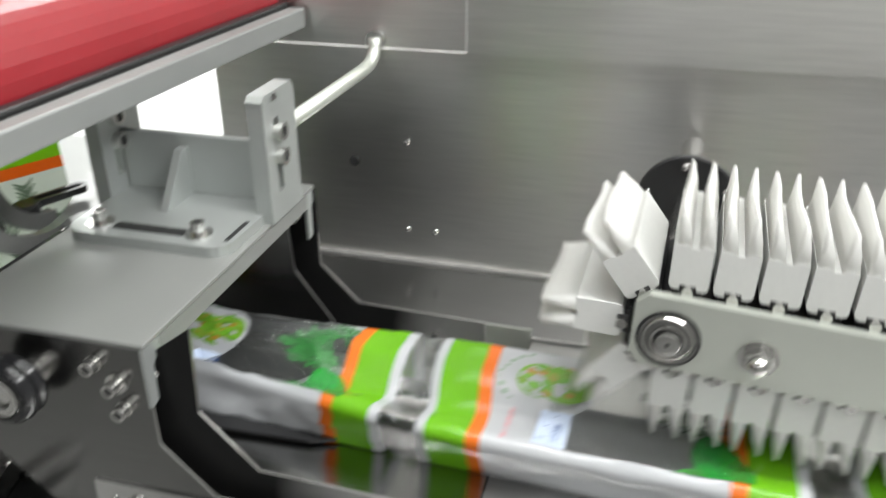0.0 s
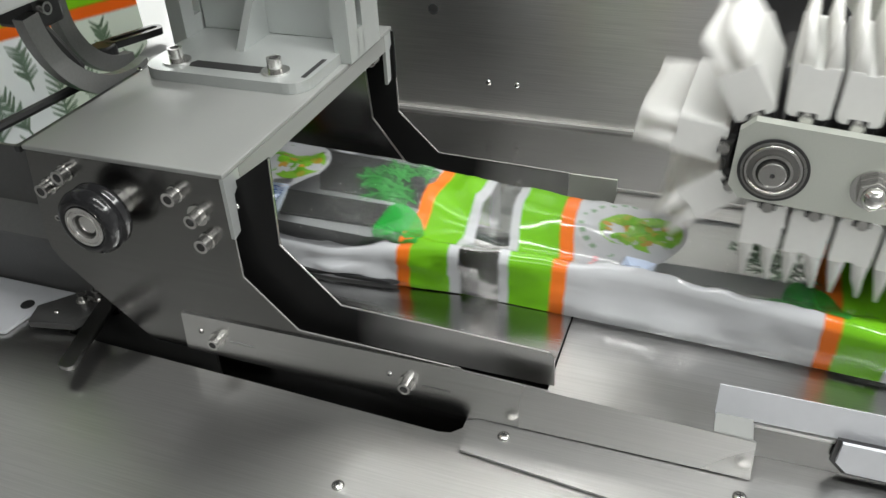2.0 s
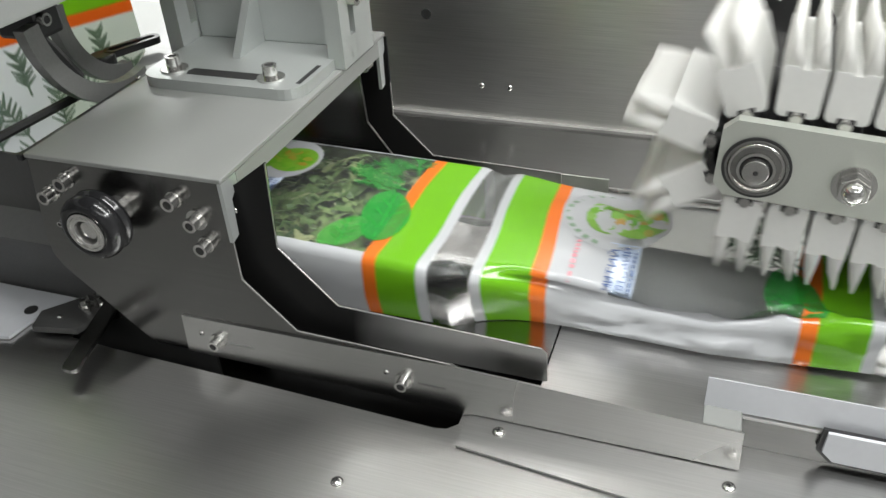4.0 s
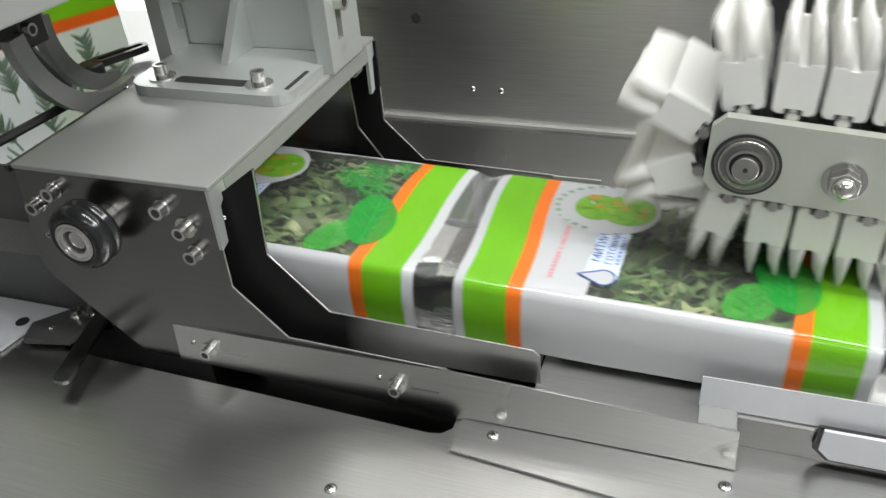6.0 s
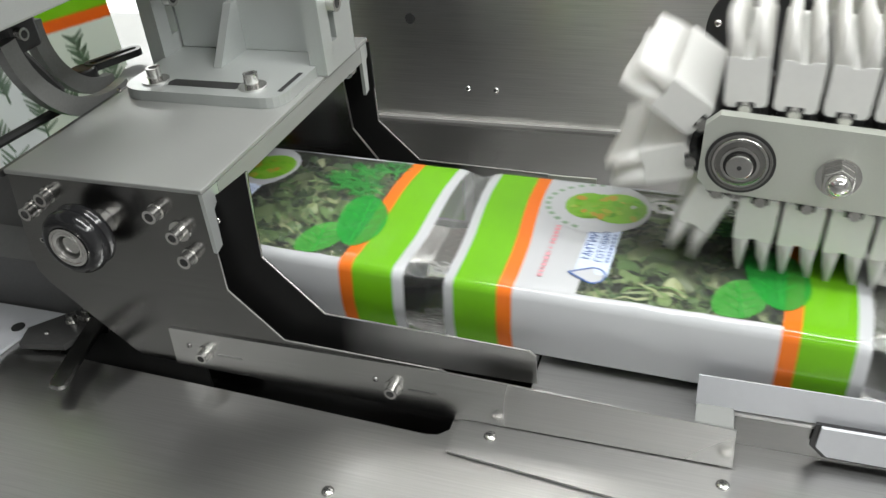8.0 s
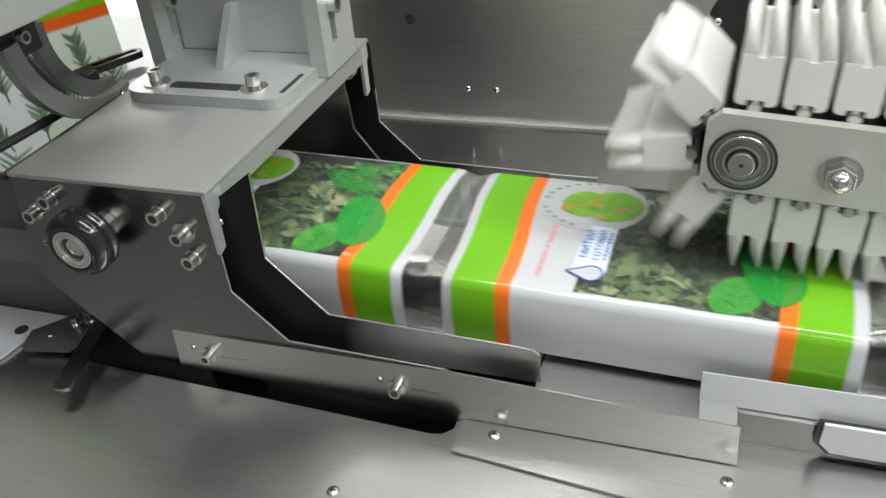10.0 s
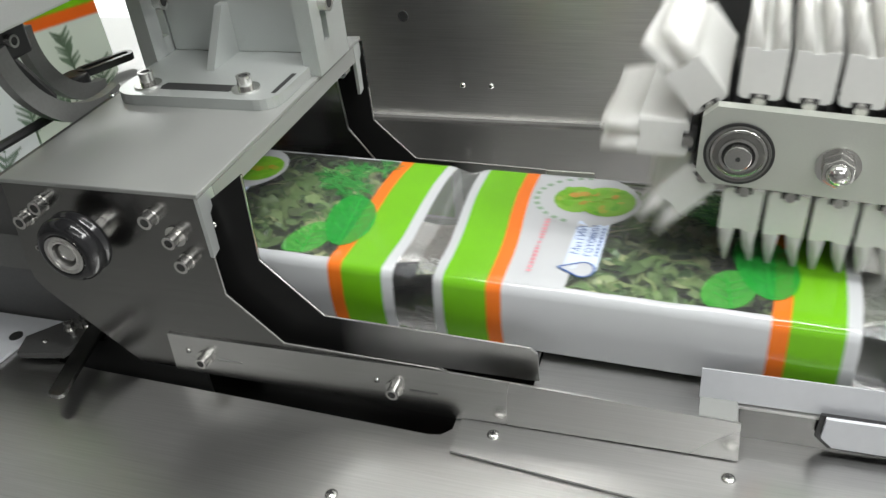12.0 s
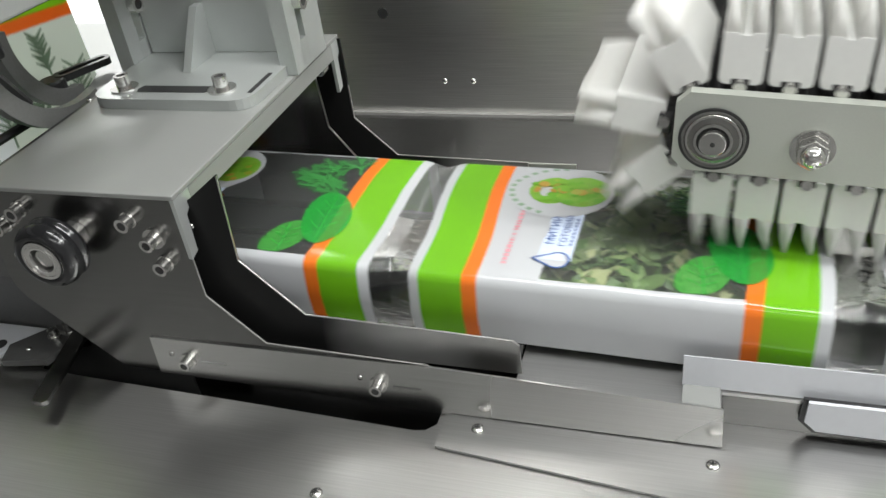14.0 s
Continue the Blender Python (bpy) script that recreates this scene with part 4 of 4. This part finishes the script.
def herb(n, bm, u, d, size, turn, rnd):
    """A feathery printed sprig."""
    def go(x, y, a, ln, deep):
        x2, y2 = x + ln * math.cos(a), y + ln * math.sin(a)
        stroke(n, bm, [(x, y), (x2, y2)], 0.0019 * (0.7 + 0.25 * deep), 0.0006)
        if deep:
            for k in (-0.7, -0.25, 0.3, 0.75):
                go(x2 if abs(k) < 0.5 else lerp(x, x2, 0.6), y2 if abs(k) < 0.5 else lerp(y, y2, 0.6), a + k + rnd.uniform(-.2, .2), ln * 0.66, deep - 1)
    go(u, d, turn, size, 2)


def bars(n, bm, u0, d0, length, rows, gap, h, rnd, lift):
    """Unreadable lettering as small plain bars, running across the film."""
    for r in range(rows):
        d = d0
        while d < d0 + length:
            w = rnd.uniform(0.0016, 0.0032)
            u = u0 + r * gap
            stroke(n, bm, [(u, d), (u, min(d + w, d0 + length))], h, lift)
            d += w + 0.0011


@functools.lru_cache(None)
def word_mesh(word):
    """The built-in font's letters as (points, faces), one unit high, starting at 0."""
    cu = bpy.data.curves.new("word", "FONT")
    cu.body, cu.size, cu.resolution_u = word, 1.0, 2
    ob = bpy.data.objects.new("word", cu)
    scene.collection.objects.link(ob)
    dg = bpy.context.evaluated_depsgraph_get()
    me = ob.evaluated_get(dg).to_mesh()
    pts, faces = [tuple(v.co) for v in me.vertices], [tuple(p.vertices) for p in me.polygons]
    ob.evaluated_get(dg).to_mesh_clear()
    bpy.data.objects.remove(ob)
    bpy.data.curves.remove(cu)
    return pts, faces


def letters(n, bm, word, u, d, h, length):
    """A word printed across the film; its foot line lies at u, it starts d in from the front edge."""
    pts, faces = word_mesh(word)
    wide = max(p[0] for p in pts)
    vs = [bm.verts.new(top_at(n, u - p[1] * h / 0.73, d + p[0] / wide * length) + Vector((0, 0, 0.0007))) for p in pts]
    for f in faces:
        try:
            bm.faces.new([vs[k] for k in f])
        except ValueError:
            pass


def package(n):
    """One printed length of the film tube; filled ones hold shredded salad."""
    full = FULLNESS.get(n, 1.0)
    words = "filled clear and green printed salad package on the channel floor" if full > 0.9 and n < 2 else "empty green printed film package on the channel floor"
    p = thing("salad_package", label=words, category="food package", group="packages in the film tube")
    order = ["clear", "overlap", "back", "white", "green", "orange", "window", "clear_far", "overlap_far", "white_far", "green_far", "orange_far"]
    bms = {k: bmesh.new() for k in order}
    grid = []
    cols = [COLS[0]]
    for b in COLS[1:]:
        cols += [(cols[-1] + b) / 2, b] if b - cols[-1] > 0.0075 else [b]
    for u in cols:
        grid.append([(k, s, Vector((u + wave(u, k, s), y, z))) for k, s, y, z in section(n, u)])
    m = len(grid[0])
    made = {k: {} for k in order}
    for i in range(len(cols) - 1):
        for j in range(m):
            j2 = (j + 1) % m
            um = (cols[i] + cols[i + 1]) / 2
            k = grid[i][j][0]
            s = (grid[i][j][1] + (grid[i][j2][1] if grid[i][j2][0] == k else grid[i][j][1])) / 2
            z = zone(um, k, s, full < 0.9)
            if um > 0.102 and z not in ("window", "back"):
                z += "_far"
            bm, cache = bms[z], made[z]
            vs = []
            for a, b in ((i, j), (i, j2), (i + 1, j2), (i + 1, j)):
                if (a, b) not in cache:
                    cache[(a, b)] = bm.verts.new(grid[a][b][2])
                vs.append(cache[(a, b)])
            bm.faces.new(vs)
    mats = {"clear": F_CLEAR, "overlap": F_MILKY, "back": F_MILKY, "white": F_WHITE, "green": F_GREEN, "orange": F_ORANGE, "window": F_WINDOW if full > 0.9 else F_SLACK}
    names = {"clear": "clear_end", "overlap": "hazy_overlap", "back": "clear_back", "white": "white_print", "green": "green_band", "orange": "orange_band", "window": "window"}
    for k in order:
        base = k.replace("_far", "")
        part(names[base], bms[k], mats[base], p, smooth=True)
    rnd = random.Random(20 + n)
    # printed round picture with its ring of letters
    lab = part("round_label", decal(n, oval(-0.010, 0.0975, 0.0330, 0.0325, 0, 28), 0.0005), F_WHITE, p, "white round label with a green bowl picture", smooth=True)
    bm = bmesh.new()
    decal(n, oval(-0.0160, 0.0975, 0.0135, 0.0170, 0, 16), 0.0006, bm)
    decal(n, oval(0.0025, 0.0978, 0.0180, 0.0190, 0, 18), 0.0007, bm)
    for i in range(46):
        a, r = rnd.uniform(0, 6.28), 1.0 * math.sqrt(rnd.random())
        cu, cr = (0.0025, 0.0150) if i % 5 < 3 else (-0.0160, 0.0120)
        decal(n, oval(cu + cr * r * math.cos(a), 0.0977 + 1.12 * cr * r * math.sin(a), rnd.uniform(.0018, .0044), rnd.uniform(.0016, .0040), rnd.uniform(0, 3), 7), 0.0008 + 0.00001 * i, bm)
    tagged(part("bowl_picture", bm, BOWL, lab), kind="stuff")
    bm = bmesh.new()
    for i in range(13):
        a = radians(95 + i * 13)
        q = [(-0.010 + 0.0292 * math.cos(a + e), 0.0975 + 0.0288 * math.sin(a + e)) for e in (-0.06, 0.06)]
        stroke(n, bm, q, 0.0032, 0.0006)
    part("ring_letters", bm, P_SAGE, lab)
    # small lettering and the drop
    part("pale_field", decal(n, [(-0.010, 0.022), (0.009, 0.022), (0.009, 0.072), (-0.010, 0.072)], 0.0004), P_PALE, p)
    bm = bmesh.new()
    letters(n, bm, "МИТИЙ", -0.0035, 0.036, 0.0050, 0.0300)
    letters(n, bm, "ГОТОВИЙ", 0.0035, 0.035, 0.0042, 0.0330)
    bars(n, bm, 0.0064, 0.036, 0.030, 1, 0.006, 0.0012, rnd, 0.0007)
    part("blue_letters", bm, P_BLUE, p)
    bm = bmesh.new()
    bars(n, bm, -0.028, 0.014, 0.026, 1, 0.006, 0.0026, rnd, 0.0006)
    bars(n, bm, -0.028, 0.0425, 0.003, 1, 0.006, 0.0020, rnd, 0.0006)
    bars(n, bm, -0.028, 0.0480, 0.022, 1, 0.006, 0.0026, rnd, 0.0006)
    part("pink_letters", bm, P_PINK, p)
    drop = [(-0.013, 0.022)] + [(0.0015 + 0.0065 * math.cos(radians(a)), 0.022 + 0.0072 * math.sin(radians(a))) for a in range(130, -131, -20)] + [(-0.013, 0.022)]
    part("drop_field", decal(n, drop[:-1], 0.0005), F_WHITE, p)
    part("drop_outline", stroke(n, bmesh.new(), drop, 0.0012, 0.0007), P_BLUE, p)
    # printed leaves at the window's end
    for (u, d, a, b, turn, m) in ((0.098, 0.046, 0.0160, 0.0300, 0.25, P_LEAF), (0.080, 0.0200, 0.0130, 0.0185, -0.35, P_LEAF2)):
        lf = part("printed_leaf", decal(n, oval(u, d, a, b, turn, 24, 0.12), 0.0006 if a > 0.015 else 0.0005), m, p, smooth=True)
        bm = bmesh.new()
        stroke(n, bm, [(u - a * 0.2, d + b * 0.8), (u, d), (u + a * 0.15, d - b * 0.85)], 0.0008, 0.0008)
        for k in (-0.5, -0.1, 0.3):
            for sg in (-1, 1):
                stroke(n, bm, [(u, d + k * b), (u + sg * a * 0.6, d + (k + 0.3) * b)], 0.0005, 0.0008)
        part("vein_print", bm, P_VEIN, lf)
    bm = bmesh.new()
    for hu, hd, hs, ht in ((0.098, 0.066, 0.016, 2.2), (0.094, 0.088, 0.018, 2.9), (0.100, 0.100, 0.015, 1.9), (0.080, 0.076, 0.014, 2.4),
                           (0.099, 0.112, 0.015, 3.3), (0.088, 0.098, 0.016, 2.5), (0.100, 0.078, 0.017, 2.7), (0.074, 0.094, 0.013, 2.9)):
        herb(n, bm, hu, hd, hs, ht, rnd)
    part("printed_herb", bm, P_HERB, p)
    if full > 0.9 and n < 2:
        bm = bmesh.new()
        for i in range(62):
            leaf_scrap(bm, Vector((rnd.uniform(0.0, 0.105), rnd.uniform(0.045, 0.158), rnd.uniform(0.056, 0.0690))), rnd)
        for i in range(330):
            shred(bm, Vector((rnd.uniform(-0.005, 0.108), rnd.uniform(0.042, 0.160), rnd.uniform(0.062, 0.0715))), rnd)
        tagged(part("salad_filling", bm, SALAD, p, "shredded pale green salad leaves", smooth=True), kind="stuff")
        part("filling_bed", boxed(-0.02, 0.112, 0.039, 0.160, 0.0345, 0.060), P_BED, p, bevel=0.004)
    return p


def leaf_scrap(bm, c, rnd):
    """A crinkled torn piece of lettuce."""
    a, w, h = rnd.uniform(0, 6.28), rnd.uniform(0.008, 0.020), rnd.uniform(0.007, 0.012)
    m = Euler((rnd.uniform(-.4, .4), rnd.uniform(-.4, .4), a)).to_matrix()
    seed = rnd.uniform(0, 50)
    vs = []
    for i in range(5):
        row = []
        for j in range(5):
            x, y = (i / 4 - 0.5) * 2, (j / 4 - 0.5) * 2
            k = 1 - 0.28 * (x * x + y * y) * 0.5 + 0.25 * noise.noise(Vector((x * 2 + seed, y * 2, 3)))
            p = Vector((x * w * k, y * h * k, 0.012 * noise.noise(Vector((x * 1.8 + seed, y * 1.8, 0)))))
            q = c + m @ p
            q.y = min(max(q.y, 0.041), 0.159)
            q.z = min(q.z, 0.0722)
            row.append(bm.verts.new(q))
        vs.append(row)
    for i in range(4):
        for j in range(4):
            bm.faces.new((vs[i][j], vs[i + 1][j], vs[i + 1][j + 1], vs[i][j + 1]))


def shred(bm, c, rnd):
    """A curled strip or scrap of leaf."""
    ln, w = rnd.choice(((0.014, 0.0035), (0.024, 0.0020), (0.010, 0.006), (0.030, 0.0015))) if rnd.random() < 0.9 else (0.014, 0.010)
    a = rnd.uniform(0, 2 * math.pi)
    d, s = Vector((math.cos(a), math.sin(a), rnd.uniform(-.25, .25))), Vector((-math.sin(a), math.cos(a), rnd.uniform(-.6, .6)))
    curl = rnd.uniform(-0.35, 0.35) * ln
    prev = None
    for i in range(5):
        t = i / 4 - 0.5
        o = c + d * ln * t + s * curl * (4 * t * t - 1) * 0.6 + Vector((0, 0, 0.0025 * math.cos(t * 5 + a)))
        ww = w * (1 - 1.6 * t * t) * rnd.uniform(0.7, 1.2) / 2
        q = [bm.verts.new(o + s * ww), bm.verts.new(o - s * ww)]
        for v in q:
            v.co.y = min(max(v.co.y, 0.041), 0.159)
            v.co.z = min(v.co.z, 0.0722)
        if prev:
            bm.faces.new((prev[0], prev[1], q[1], q[0]))
        prev = q


def film_web(n):
    """A printed length of the flat film that runs down to the shoulder, local z up along the run."""
    p = thing("film_web", label="flat printed wrapping film running down to the shoulder", category="wrapping film", group="lengths of flat film")
    w0, w1 = 0.036, 0.196

    def strip(name, material, a, b, y0=w0, y1=w1, x=0.0):
        part(name, boxed(x - 0.00015, x + 0.00015, y0, y1, a, b - 0.00002), material, p)
    e = STEP
    # heights counted from the drop, upstream is up
    strip("clear_end", W_WHITE, -0.1565, -0.144)
    strip("white_print", W_WHITE, -0.144, -0.137)
    strip("green_band", W_GREEN, -0.137, -0.111)
    strip("orange_band", W_ORANGE, -0.111, -0.102)
    strip("white_print", W_WHITE, -0.102, 0.040, w0, 0.120)
    strip("hazy_window", W_PALE, -0.102, 0.040, 0.120, w1)
    strip("orange_band", W_ORANGE, 0.040, 0.049)
    strip("green_band", W_GREEN, 0.049, 0.075)
    strip("white_print", W_WHITE, 0.075, 0.081)
    strip("clear_end", W_WHITE, 0.081, e - 0.1565)
    rnd = random.Random(60 + n)

    def leaf(y, z, a, b, turn, material, x=0.0008):
        bm = bmesh.new()
        c = [bm.verts.new((x, q[0], q[1])) for q in oval(y, z, a, b, turn, 16, 0.25)]
        bm.faces.new(c)
        part("printed_leaf", bm, material, p)

    def sprig(y, z, size, turn):
        bm = bmesh.new()

        def line(a, b, w):
            d = Vector((b[0] - a[0], b[1] - a[1]))
            s = Vector((-d.y, d.x)).normalized() * w / 2
            q = [(a[0] + s.x, a[1] + s.y), (b[0] + s.x * .4, b[1] + s.y * .4), (b[0] - s.x * .4, b[1] - s.y * .4), (a[0] - s.x, a[1] - s.y)]
            bm.faces.new([bm.verts.new((0.0010, u, v)) for u, v in q])
        tip = (y + size * math.cos(turn), z + size * math.sin(turn))
        line((y, z), tip, 0.0018)
        for i in range(7):
            f = 0.25 + 0.11 * i
            o = (lerp(y, tip[0], f), lerp(z, tip[1], f))
            for sgn in (-0.8, 0.8):
                a = turn + sgn + rnd.uniform(-.2, .2)
                line(o, (o[0] + size * 0.28 * math.cos(a), o[1] + size * 0.28 * math.sin(a)), 0.0030)
        tagged(part("printed_sprig", bm, W_TWIG, p), kind="stuff")
    for y in (0.176, 0.115, 0.065):
        leaf(y, -0.062, 0.0075, 0.0120, 0.10, W_SAGE)
        leaf(y - 0.022, -0.060, 0.0080, 0.0130, -0.15, W_SAGE)
        sprig(y - 0.008, -0.094, 0.034, 1.75)
        sprig(y - 0.020, -0.088, 0.034, 1.45)
        sprig(y - 0.040, -0.090, 0.055, 1.25)
        leaf(y + 0.002, -0.090, 0.0075, 0.0095, 0.2, W_SAGE)
        sprig(y + 0.004, -0.040, 0.045, 1.5)
        sprig(y - 0.022, -0.036, 0.040, 1.9)
        sprig(y - 0.012, 0.000, 0.034, 1.6)
    return p


# ---- build ----
hall()
table()
back_panel()
channel()
forming_box()
mounting_bracket()
guide_rod()
red_guard()
shoulder_arms()
infeed_parts()
CONV = brush_conveyor()
first = brush_block(CONV)
BLOCKS = [first] + [copy_thing(first, Matrix.Identity(4)) for _ in range(NB - 1)]
PACKS = {n: package(n) for n in range(-7, 4)}
WEBS = {n: film_web(n) for n in range(-7, 4)}


def motions():
    for n, p in PACKS.items():
        rows = []
        for k in range(0, 29):
            t = k / 2
            # lengths wait inside the shoulder and come to rest on the outfeed
            x = min(0.76, max(-0.30, 0.071 + SPEED * (t - 11.0) - n * STEP))
            rows.append((t, pose(x, 0.003 - 0.030 * (x - 0.07), -0.0075 * (x - 0.03), 0, 0.43, -1.72)))
        walk(p, rows)
    for n, w in WEBS.items():
        # the flat film comes off the stack above and gathers in the pit below
        rows = []
        for k in range(0, 29):
            t = k / 2
            z = min(1.3, max(-0.45, 0.2535 - SPEED * (t - 11.0) + n * STEP))
            rows.append((t, pose(-0.196 - 0.0005 * n, 0.0, z, 0, -2, 0) @ pose(0, 0.196, 0, 0, 0, -30) @ pose(0, -0.196, 0)))
        walk(w, rows)
    for i, b in enumerate(BLOCKS):
        rows = []
        for k in range(0, 141):
            t = k / 10
            x, z, a = on_loop(-0.0036 + i * PITCH + SPEED * (t - 11.0))
            rows.append((t, pose(x, 0, z, 0, a, 0)))
        walk(b, rows)


motions()
